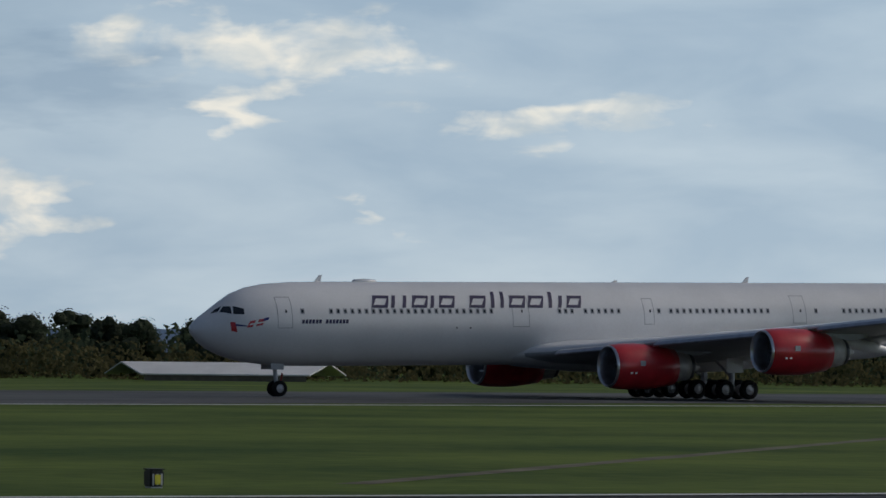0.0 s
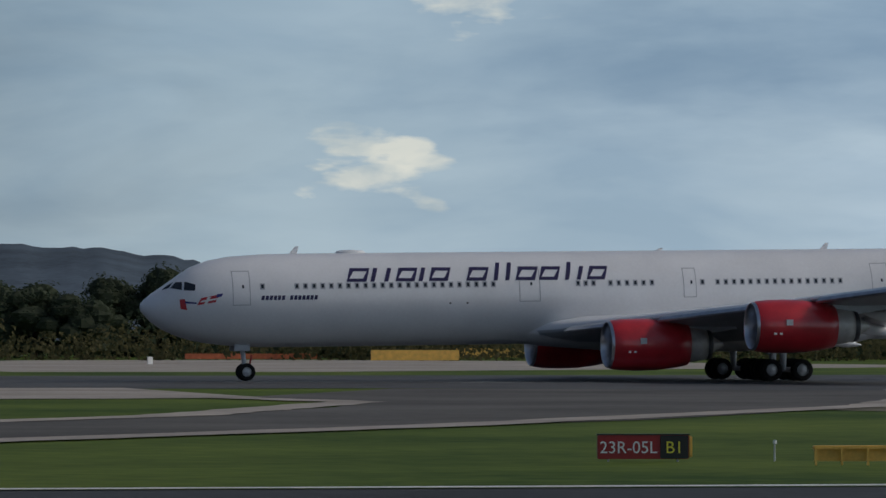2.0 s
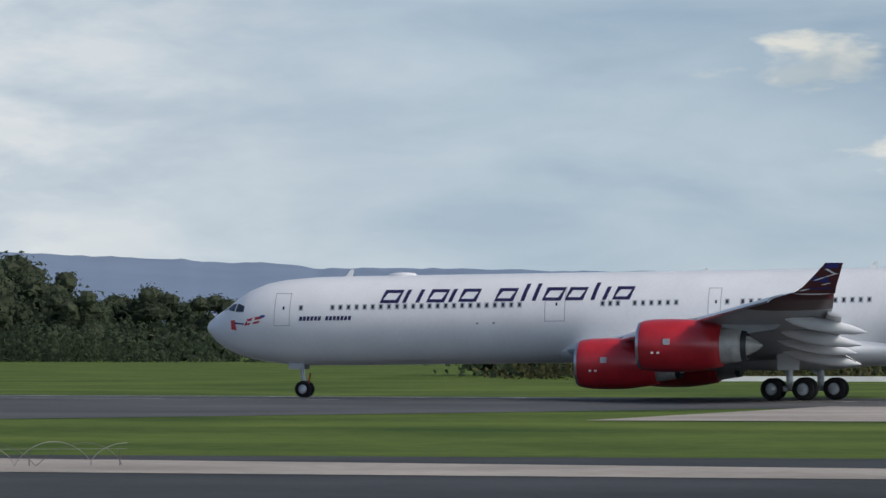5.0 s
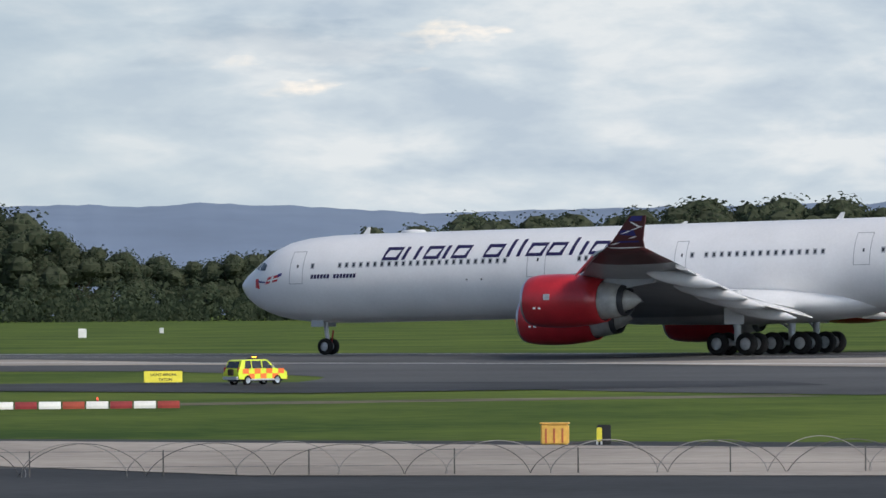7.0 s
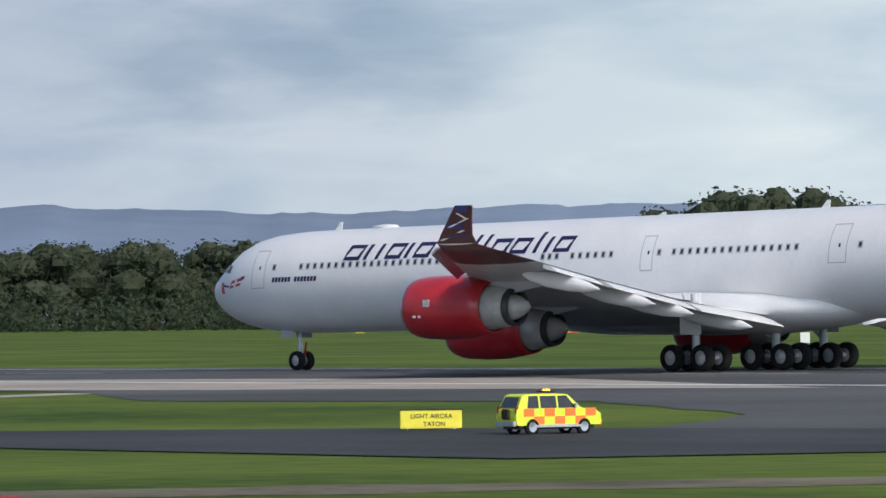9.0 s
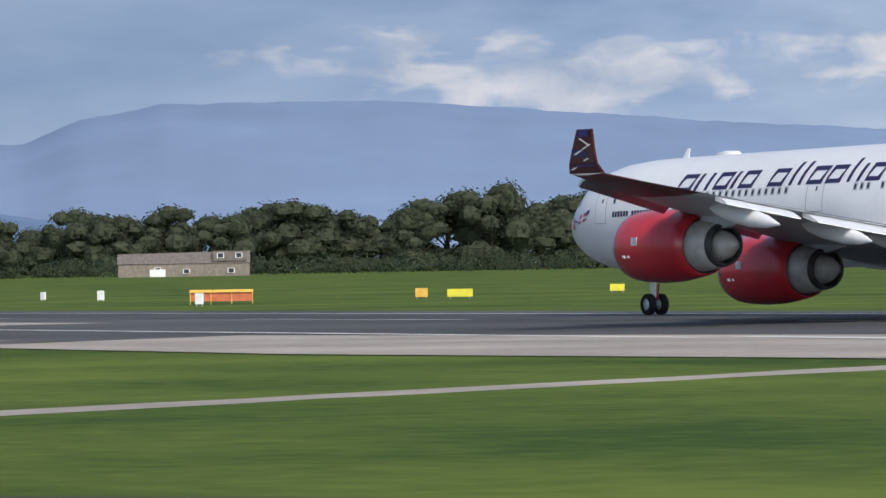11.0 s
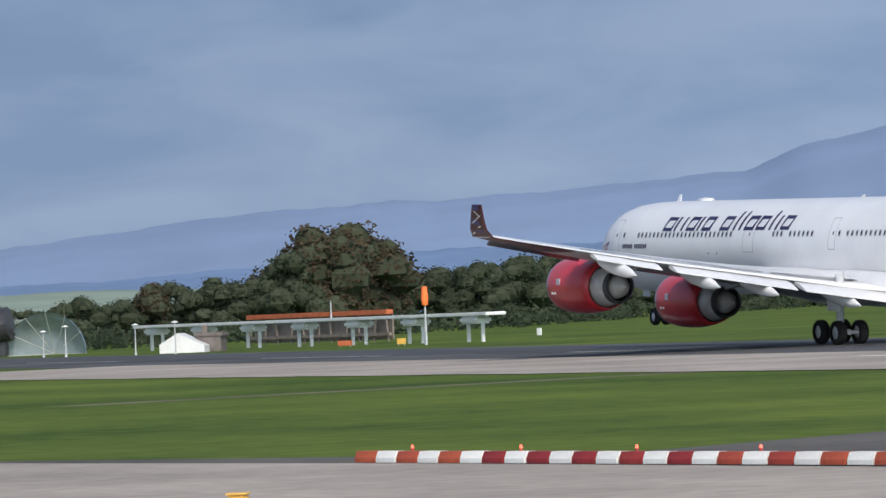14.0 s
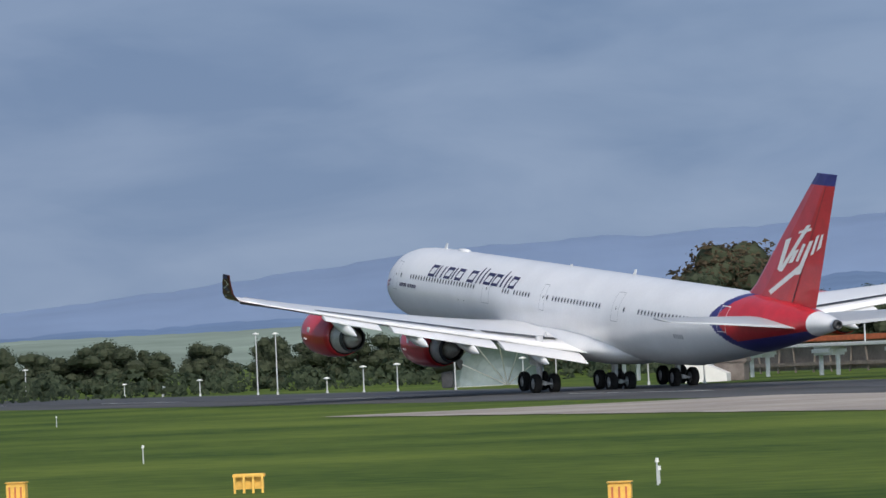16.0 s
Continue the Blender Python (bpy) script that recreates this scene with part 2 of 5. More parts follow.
# pale concrete shoulders
strip("shoulder_west", [(-545, -24), (-345, -20)], [(-545, -51), (-345, -48)], 0.035, CONCRETE, "pale concrete strip beside the runway", "pavement", -542, -348, wobble=0.8)
patch("shoulder_mid", [(-300, -40), (-262, -31), (-235, -23), (-200, -46), (-233, -56), (-262, -60), (-292, -58)], 0.035, CONCRETE, "pale concrete strip beside the runway", "pavement")
strip("shoulder_east", [(-95, -37), (27, -35)], [(-95, -97), (-50, -90), (27, -76)], 0.035, CONCRETE, "pale worn concrete strip beside the runway", "pavement", -92, 26, wobble=1.5)
strip("rubber_streak", [(-1200, 8), (400, 8)], [(-1200, -9), (400, -9)], 0.03, RUBBERMARK, "tyre-blackened middle of the runway", "runway", -1200, 400, wobble=3.0)


def line(name, x0, x1, y0, y1, w, z=0.05, material=None, label="thin painted white line on the asphalt"):
    n = 16
    d = Vector((x1 - x0, y1 - y0))
    o = Vector((-d.y, d.x)).normalized() * w / 2
    verts, faces = [], []
    for i in range(n + 1):
        x, y = x0 + d.x * i / n, y0 + d.y * i / n
        k = 1 + 0.35 * noise.noise((x * 0.4, y * 0.4, 2.0))
        verts += [(x - o.x * k, y - o.y * k, z), (x + o.x * k, y + o.y * k, z)]
    faces = [(2 * i, 2 * i + 2, 2 * i + 3, 2 * i + 1) for i in range(n)]
    return tagged(mesh_ob(name, verts, faces, material or PAINT), label, "marking", kind="structure")


line("edge_line_east", 64, 400, -52, -22, 2.2)
line("edge_line_middle", -270, -150, -36, -46, 1.6)
line("edge_line_west", -430, -270, -30, -38, 1.0)
line("far_edge_line", -430, -120, 3.0, 6.0, 0.8)
patch("runway_patch", [(-186, -42), (-178, -14), (-166, 2), (-148, -40), (-156, -58)], 0.045, CONCRETE, "pale worn patch of the runway", "runway")
for i in range(22):
    line("centre_line_%d" % (i + 1), -1000 + 50 * i, -978 + 50 * i, -11, -11, 0.6)

# taxiway by the red sign, and the near apron
patch("taxiway_east", [(65, -53), (40, -40), (24, -76), (27, -90), (23, -104), (13, -123), (-2, -143), (-12, -155), (-27, -171), (-28, -176), (-12, -176), (1, -162), (18, -143), (27, -134), (35, -122), (46, -104), (63, -64)], 0.027, ASPHALT, "grey asphalt taxiway curving off the runway", "taxiway")
for n_, (xa, ya, xb, yb) in enumerate([(24, -76, 27, -90), (27, -90, 13, -123), (13, -123, -27, -171), (-12, -176, 18, -143), (18, -143, 46, -104), (46, -104, 64, -62)]):
    line("taxi_edge_%d" % (n_ + 1), xa, xb, ya, yb, 2.6, material=CONCRETE, label="pale worn edge of the taxiway")
patch("apron", [(60, -206), (12, -204), (-14, -202), (-18, -203), (-18, -185), (-27, -173), (-44, -168), (-62, -167), (-100, -172), (-124, -176), (-142, -190), (-142, -330), (60, -330)], 0.03, APRON, "dark patched asphalt apron", "apron")
line("apron_edge_line", -14, 60, -202.5, -206.5, 0.8, z=0.06)
patch("apron_corner", [(-18, -185), (-15.5, -182), (-14.5, -193), (-14.5, -200), (-18, -203)], 0.05, CONCRETE, "pale concrete corner of the apron", "pavement")
patch("apron_strip", [(-46, -182), (-62, -180), (-90, -176), (-112, -177), (-126, -178), (-118, -190), (-104, -195), (-90, -190), (-62, -190), (-46, -188)], 0.045, CONCRETE, "pinkish concrete strip along the apron", "pavement")
line("red_marking", -27, -14, -171.5, -175.5, 1.8, z=0.06, material=PINK, label="faded red hatched marking on the apron edge")
line("apron_curve_mark", -33, -24, -185, -191, 0.3, z=0.06)
line("apron_curve_mark_2", -24, -30, -191, -199, 0.3, z=0.06)
line("apron_mark_3", -44, -18, -206, -207, 0.25, z=0.06)
# closed taxiway, tracks and service road further west
patch("cross_taxiway", [(-299, -49), (-356, -48), (-342, -66), (-327, -83), (-320, -97), (-345, -107), (-420, -113), (-420, -136), (-300, -136), (-287, -106), (-276, -92), (-268, -82), (-281, -67)], 0.027, ASPHALT, "worn grey asphalt taxiway closed by barriers", "taxiway")
patch("taxiway_pale_edge", [(-301, -50), (-352, -49), (-342, -63), (-326, -80), (-318, -80), (-306, -62)], 0.04, CONCRETE, "pale concrete beside the closed taxiway", "pavement")
patch("taxiway_pale_verge", [(-420, -114), (-345, -107), (-320, -101), (-295, -97), (-284, -103), (-300, -116), (-420, -130)], 0.045, CONCRETE, "pale dusty concrete behind the barriers", "pavement")
line("earth_path_west", -402, -410, -79, -48, 2.4, z=0.008, material=DIRT, label="narrow bare track through the grass")
line("earth_path_mid", -152, -130, -150, -122, 4.0, z=0.008, material=DIRT, label="bare patchy track through the grass")
line("earth_path_centre", -213, -228, -101, -60, 2.4, z=0.008, material=CONCRETE, label="narrow pale track through the grass")
line("earth_path_east", 51, 104, -196, -140, 0.9, z=0.008, material=DIRT, label="narrow bare track through the grass")
patch("bare_earth", [(56, -72), (58, -66), (70, -66), (52, -116), (43, -120), (40, -112)], 0.022, DIRT, "bare brown earth beside the taxiway", "earth")
patch("service_road", [(-183, -111), (-172, -103), (-166, -101), (-145, -95), (-138, -104), (-150, -122), (-172, -120)], 0.03, APRON, "dark asphalt service road", "road")


# ---- distance: sky backdrop, hills ----
def sky_backdrop():
    R, n, m = 4700.0, 180, 24
    verts = []
    for j in range(m + 1):
        el = radians(-1 + 17 * j / m)
        for i in range(n):
            a = 2 * math.pi * i / n
            verts.append((R * math.cos(el) * math.cos(a), -200 + R * math.cos(el) * math.sin(a), R * math.sin(el)))
    faces = [(j * n + i, j * n + (i + 1) % n, (j + 1) * n + (i + 1) % n, (j + 1) * n + i) for j in range(m) for i in range(n)]
    mt = bpy.data.materials.new("cloudy_sky")
    mt.use_nodes = True
    nt = mt.node_tree
    nt.nodes.clear()
    out, em = nt.nodes.new("ShaderNodeOutputMaterial"), nt.nodes.new("ShaderNodeEmission")
    tc, mp = nt.nodes.new("ShaderNodeTexCoord"), nt.nodes.new("ShaderNodeMapping")
    mp.inputs["Scale"].default_value = (1 / 4700, 1 / 4700, 4.2 / 4700)
    nt.links.new(tc.outputs["Object"], mp.inputs["Vector"])

    def tex(scale, detail, dist=0.0, off=0.0, rough=0.55, tall=1.0):
        t_ = nt.nodes.new("ShaderNodeTexNoise")
        t_.inputs["Scale"].default_value, t_.inputs["Detail"].default_value, t_.inputs["Distortion"].default_value = scale, detail, dist
        t_.inputs["Roughness"].default_value = rough
        m2 = nt.nodes.new("ShaderNodeMapping")
        m2.inputs["Location"].default_value = (off, off * 0.7, off * 0.4)
        m2.inputs["Scale"].default_value = (1, 1, tall)
        nt.links.new(mp.outputs[0], m2.inputs["Vector"])
        nt.links.new(m2.outputs[0], t_.inputs["Vector"])
        return t_.outputs["Fac"]

    def ramp(fac, stops):
        r = nt.nodes.new("ShaderNodeValToRGB")
        while len(r.color_ramp.elements) < len(stops):
            r.color_ramp.elements.new(0.5)
        for e, (p, c) in zip(r.color_ramp.elements, stops):
            e.position, e.color = p, (*c, 1)
        nt.links.new(fac, r.inputs[0])
        return r.outputs[0]

    def mix(fac, a, b, mode="MIX"):
        x = nt.nodes.new("ShaderNodeMix")
        x.data_type, x.blend_type = "RGBA", mode
        for s_, v_ in ((x.inputs["Factor"], fac), (x.inputs["A"], a), (x.inputs["B"], b)):
            if isinstance(v_, (float, int)):
                s_.default_value = v_
            elif isinstance(v_, tuple):
                s_.default_value = (*v_, 1)
            else:
                nt.links.new(v_, s_)
        return x.outputs["Result"]

    def maths(op, a, b=0.0):
        x = nt.nodes.new("ShaderNodeMath")
        x.operation = op
        for s_, v_ in zip(x.inputs, (a, b)):
            if isinstance(v_, (float, int)):
                s_.default_value = v_
            else:
                nt.links.new(v_, s_)
        return x.outputs[0]

    # the place in the sky, pushed about so that clouds get ragged rims
    push, shift, ragged = nt.nodes.new("ShaderNodeTexNoise"), nt.nodes.new("ShaderNodeVectorMath"), nt.nodes.new("ShaderNodeVectorMath")
    push.inputs["Scale"].default_value, push.inputs["Detail"].default_value = 42, 4
    nt.links.new(mp.outputs[0], push.inputs["Vector"])
    shift.operation, ragged.operation = "MULTIPLY_ADD", "ADD"
    shift.inputs[1].default_value, shift.inputs[2].default_value = (260, 260, 110), (-130, -130, -55)
    nt.links.new(push.outputs["Color"], shift.inputs[0])
    nt.links.new(tc.outputs["Object"], ragged.inputs[0])
    nt.links.new(shift.outputs[0], ragged.inputs[1])

    def blob(az, el, wide, high):
        """1 in the middle of a place in the sky, 0 at its rim."""
        g, m3 = nt.nodes.new("ShaderNodeTexGradient"), nt.nodes.new("ShaderNodeMapping")
        g.gradient_type, m3.vector_type = "SPHERICAL", "TEXTURE"
        a, e = radians(az), radians(el)
        m3.inputs["Location"].default_value = (-4700 * math.cos(e) * math.sin(a), 4700 * math.cos(e) * math.cos(a), 4700 * math.sin(e))
        m3.inputs["Rotation"].default_value = (0, 0, a)
        m3.inputs["Scale"].default_value = (4700 * radians(wide), 900, 4700 * radians(high))
        nt.links.new(ragged.outputs[0], m3.inputs["Vector"])
        nt.links.new(m3.outputs[0], g.inputs["Vector"])
        return g.outputs["Fac"]

    # the sky's colour round the horizon: bright in the east, pale in the north, deep blue-grey in the west
    sep = nt.nodes.new("ShaderNodeSeparateXYZ")
    nt.links.new(tc.outputs["Object"], sep.inputs[0])
    turn = maths("ARCTAN2", maths("MULTIPLY", sep.outputs["X"], -1.0), maths("ADD", sep.outputs["Y"], 200.0))
    turn = maths("ADD", turn, maths("MULTIPLY", maths("SUBTRACT", tex(9, 5, 0.6, 2.0), 0.5), 0.16))
    span = maths("DIVIDE", maths("ADD", turn, radians(60)), radians(180))
    base = ramp(span, [((az + 60) / 180, c) for az, c in SKY_ROUND])
    rise = maths("DIVIDE", sep.outputs["Z"], 4700 * radians(4.5))
    base = mix(1.0, base, ramp(rise, [(0.0, (1.12, 1.08, 1.04)), (0.45, (1.03, 1.02, 1.01)), (1.0, (0.9, 0.93, 0.96))]), "MULTIPLY")
    soft = ramp(tex(17, 5, 0.3, 4.0, 0.5, 0.8), [(0.34, (0.84, 0.88, 0.92)), (0.5, (1.0, 1.0, 1.0)), (0.64, (1.12, 1.09, 1.06))])
    base = mix(1.0, base, soft, "MULTIPLY")
    pale = maths("MINIMUM", maths("MULTIPLY", blob(29, 3.3, 13, 6), 1.7), 0.8)
    base = mix(pale, base, ramp(tex(26, 6, 0.15, 5.0, 0.55, 0.7), [(0.36, PALE_LOW), (0.5, PALE_MID), (0.62, PALE_HIGH)]))
    # grey cloud bellies
    for az, el, w, h_ in GREY_CLOUDS:
        veil = maths("MULTIPLY", maths("MULTIPLY", blob(az, el, w, h_), 2.0), tex(30, 5, 0.3, 7.0, 0.5, 0.6))
        base = mix(maths("MINIMUM", veil, 0.75), base, mix(1.0, base, (0.62, 0.69, 0.77), "MULTIPLY"))
    # lit clouds
    spots = None
    for az, el, w, h_, k_ in CLOUDS:
        b_ = maths("MULTIPLY", blob(az, el, w, h_), k_)
        spots = b_ if spots is None else maths("MAXIMUM", spots, b_)
    fluff = tex(70, 6, 0.35, 1.0, 0.5, 0.42)
    fac = maths("MULTIPLY", maths("SUBTRACT", maths("ADD", maths("MULTIPLY", spots, 0.95), maths("MULTIPLY", fluff, 1.7)), 1.02), 2.2)
    fac = maths("MULTIPLY", fac, maths("MINIMUM", maths("MULTIPLY", spots, 4.0), 1.0))
    clamp = nt.nodes.new("ShaderNodeClamp")
    clamp.inputs["Max"].default_value = 0.9
    nt.links.new(fac, clamp.inputs["Value"])
    lit = mix(1.0, base, ramp(tex(60, 4, 0.3, 9.0, 0.5, 0.5), [(0.36, CLOUD_GREY), (0.6, CLOUD_LIT)]), "MULTIPLY")
    col = mix(clamp.outputs[0], base, lit)
    nt.links.new(col, em.inputs["Color"])
    em.inputs["Strength"].default_value = 1.0
    nt.links.new(em.outputs[0], out.inputs[0])
    ob = mesh_ob("backdrop", verts, faces, mt, smooth=True)
    return tagged(ob, "cloudy blue-grey sky with lit cumulus", "sky", kind="structure")


SKY_ROUND = [(-60, (0.95, 1.18, 1.38)), (-34, (0.95, 1.18, 1.38)), (-24, (0.86, 1.08, 1.28)), (-18, (0.62, 0.82, 1.0)), (-11, (0.56, 0.75, 0.9)), (-4, (0.34, 0.45, 0.54)), (5, (0.32, 0.41, 0.49)), (14, (0.38, 0.47, 0.55)),
             (24, (0.48, 0.55, 0.61)), (36, (0.45, 0.53, 0.58)), (47, (0.36, 0.42, 0.5)), (56, (0.22, 0.29, 0.42)), (66, (0.175, 0.238, 0.35)), (80, (0.17, 0.23, 0.345)), (110, (0.2, 0.26, 0.37))]
PALE_LOW, PALE_MID, PALE_HIGH = (0.4, 0.47, 0.55), (0.52, 0.58, 0.63), (0.68, 0.7, 0.71)
CLOUD_GREY, CLOUD_LIT = (1.25, 1.12, 1.0), (2.05, 1.58, 1.2)
# lit clouds: bearing, height, half width, half height, in degrees, and strength
CLOUDS = [(-28.2, 3.8, 3.2, 0.6, 0.75), (-27.8, 3.0, 0.9, 0.6, 0.8), (-31.6, 2.95, 2.2, 0.4, 0.7), (-24.9, 1.85, 1.1, 0.6, 0.75), (-29.4, 1.68, 0.5, 0.3, 0.6), (-22.4, 2.4, 1.6, 0.3, 0.6), (-14.5, 4.1, 1.3, 0.5, 0.8), (-13.3, 2.1, 0.8, 0.6, 1.1),
          (-4.6, 2.1, 0.6, 0.85, 0.85), (1.0, 1.45, 0.5, 0.5, 0.8), (-0.1, 1.45, 0.3, 0.4, 0.8), (0.05, 3.3, 1.2, 0.35, 0.5), (4.2, 3.2, 2.6, 0.35, 0.45), (5.4, 2.35, 0.8, 0.4, 0.85), (9.1, 2.45, 2.7, 0.75, 1.2), (11.7, 3.6, 1.3, 0.45, 0.8),
          (36.1, 2.8, 1.0, 0.28, 0.5), (33.8, 3.2, 1.0, 0.28, 0.5), (58.4, 2.1, 2.8, 0.65, 1.25), (53.6, 2.35, 3.4, 0.55, 0.95), (60.6, 2.3, 2.4, 0.35, 0.85), (24.0, 3.6, 1.6, 0.5, 0.4)]
GREY_CLOUDS = [(-25.5, 3.3, 2.2, 0.6), (-18, 3.4, 6.0, 1.2), (4, 4.1, 9.0, 1.0), (35.5, 3.25, 1.6, 0.4), (58, 3.6, 4.5, 1.0), (47, 3.2, 4.0, 1.0)]
sky_backdrop()


def ridge(name, prof, dist, material, label, rough, eye=(0, -220), deep=500, seed=0.0):
    """A long hill: its crest follows prof (bearing in degrees, rise) and falls away towards the viewer and behind."""
    az0, az1 = prof[0][0], prof[-1][0]
    n = int((az1 - az0) / 0.12)
    verts, faces = [], []
    rows = [(-0.16, 0.0), (-0.1, 0.45), (-0.05, 0.8), (0.0, 1.0), (0.05, 0.85), (0.1, 0.0)]
    for i in range(n + 1):
        az = az0 + (az1 - az0) * i / n
        top = lerp_line(prof, az) / 8500 * dist + EYE_Z
        a = radians(az)
        for j, (dd, hh) in enumerate(rows):
            d = dist * (1 + dd)
            r = rough * (noise.noise((az * 1.3, seed, j * 0.3)) + 0.5 * noise.noise((az * 5.1, seed + 3, j * 0.1)) + 0.3 * noise.noise((az * 17.0, seed + 5, 0)))
            z = -2 if hh == 0 else top * hh + r * min(1.0, 0.4 + hh)
            verts.append((eye[0] - d * math.sin(a), eye[1] + d * math.cos(a), z))
    k = len(rows)
    faces = [(i * k + j, i * k + j + 1, (i + 1) * k + j + 1, (i + 1) * k + j) for i in range(n) for j in range(k - 1)]
    return tagged(mesh_ob(name, verts, faces, material, smooth=True), label, "hill", kind="structure")


# ridges get their haze from the blue-tinted hill colours, no air between
ridge("hill_far", [(-40, 30), (-20, 45), (-14, 80), (-9, 105), (-2, 100), (0, 108), (3, 122), (6.7, 140), (7.6, 166), (8.2, 152), (10, 143), (16, 150), (22, 188), (24, 200), (26.6, 181), (29, 178), (31.5, 170), (33.6, 188), (36, 186), (40.8, 195), (43, 180), (47, 200), (49, 150), (51, 40)], 4300, HILLFAR, "moorland ridge with pale blue haze put into its colour", 3, eye=(-40, -270), seed=1.0)
ridge("hill_moor", [(44, 150), (48, 190), (52, 226), (54, 244), (56, 270), (58, 290), (60.6, 288), (61.5, 266), (62.2, 222), (64.5, 200), (68, 184), (69.5, 164), (71, 136), (73, 108), (76, 90), (95, 50)], 4400, HILLHAZE, "moorland ridge with pale blue haze put into its colour", 3, eye=(-210, -140), seed=2.0)
ridge("hill_middle", [(58, 40), (61.5, 84), (63.5, 112), (66, 104), (68, 88), (70, 74), (74, 60), (80, 46)], 3600, HILLBLUE, "moorland hill with darker blue haze put into its colour", 3, eye=(-210, -138), seed=7.0)
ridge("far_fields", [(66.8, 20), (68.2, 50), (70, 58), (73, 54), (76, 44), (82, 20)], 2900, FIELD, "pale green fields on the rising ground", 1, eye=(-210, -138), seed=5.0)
ridge("hill_wooded", [(-14, 70), (-11, 115), (-9, 144), (-7.9, 155), (-6.6, 165), (-5, 175), (-3.5, 165), (-2.7, 136), (-1.2, 106), (0, 88), (3, 50), (5, 20)], 2300, HILLNEAR, "dark wooded hill beyond the airfield, haze blue in its colour", 3, eye=(0, -295), seed=11.0)


# ---- the airliner ----
AX = 40.0  # distance of the main gear behind the nose tip
SECTIONS = [(0, 4.62, 4.5, 0.06), (0.25, 5.0, 4.08, 0.5), (0.7, 5.38, 3.62, 0.95), (1.4, 5.85, 3.15, 1.45), (2.2, 6.42, 2.8, 1.88), (3.1, 7.02, 2.52, 2.22),
            (4.2, 7.45, 2.32, 2.5), (5.5, 7.7, 2.18, 2.7), (7.5, 7.86, 2.1, 2.84), (10, 7.93, 2.11, 2.9), (50, 8.46, 2.66, 2.9), (55, 8.53, 3.0, 2.85),
            (60, 8.58, 3.8, 2.65), (65, 8.55, 4.75, 2.2), (69, 8.4, 5.6, 1.6), (72, 8.15, 6.3, 1.1), (74.3, 7.9, 6.85, 0.65), (75.3, 7.7, 7.1, 0.35)]


def section(a):
    c = [s[0] for s in SECTIONS]
    return [float(np.interp(a, c, [s[k] for s in SECTIONS])) for k in (1, 2, 3)]


def skin(a, z, off=0.0):
    """The side of the fuselage that faces the near grass, at a metres behind the nose and z high."""
    zt, zb, w = section(a)
    zm, hh = (zt + zb) / 2, (zt - zb) / 2
    k = max(0.0, 1 - ((z - zm) / hh) ** 2)
    y = -w * math.sqrt(k)
    n = Vector((0, y / (w * w), (z - zm) / (hh * hh))).normalized() if k > 0 else Vector((0, 0, 1))
    return Vector((a - AX, y, z)) + n * off


def axis_z(a):
    return 4.88 + 0.0135 * a


def skin_patch(name, corners, off, material, parent, label="", na=2, nz=4):
    """A thin plate on the skin between four (a, z) corners: bottom front, bottom rear, top rear, top front."""
    verts, faces = [], []
    p = [Vector(c) for c in corners]
    for j in range(nz + 1):
        v = j / nz
        for i in range(na + 1):
            u = i / na
            q = p[0] * (1 - u) * (1 - v) + p[1] * u * (1 - v) + p[2] * u * v + p[3] * (1 - u) * v
            verts.append(skin(q.x, q.y, off))
    k = na + 1
    faces = [(j * k + i, j * k + i + 1, (j + 1) * k + i + 1, (j + 1) * k + i) for j in range(nz) for i in range(na)]
    return mesh_ob(name, verts, faces, material, parent, label, smooth=True)


def skin_ring(name, outer, t, off, material, parent, label=""):
    """The outline of a door or a hollow letter stroke: a frame of width t."""
    o = [Vector(c) for c in outer]
    cen = sum(o, Vector((0, 0))) / len(o)
    inner = []
    for c in o:
        d = c - cen
        inner.append(Vector((c.x - t * (1 if d.x > 0 else -1), c.y - t * (1 if d.y > 0 else -1))))
    verts, faces = [], []
    n, seg = len(o), 5
    for k in range(n):
        for s in range(seg):
            u = s / seg
            a, b = o[k].lerp(o[(k + 1) % n], u), inner[k].lerp(inner[(k + 1) % n], u)
            verts += [skin(a.x, a.y, off), skin(b.x, b.y, off)]
    m = n * seg
    faces = [(2 * i, 2 * ((i + 1) % m), 2 * ((i + 1) % m) + 1, 2 * i + 1) for i in range(m)]
    return mesh_ob(name, verts, faces, material, parent, label)


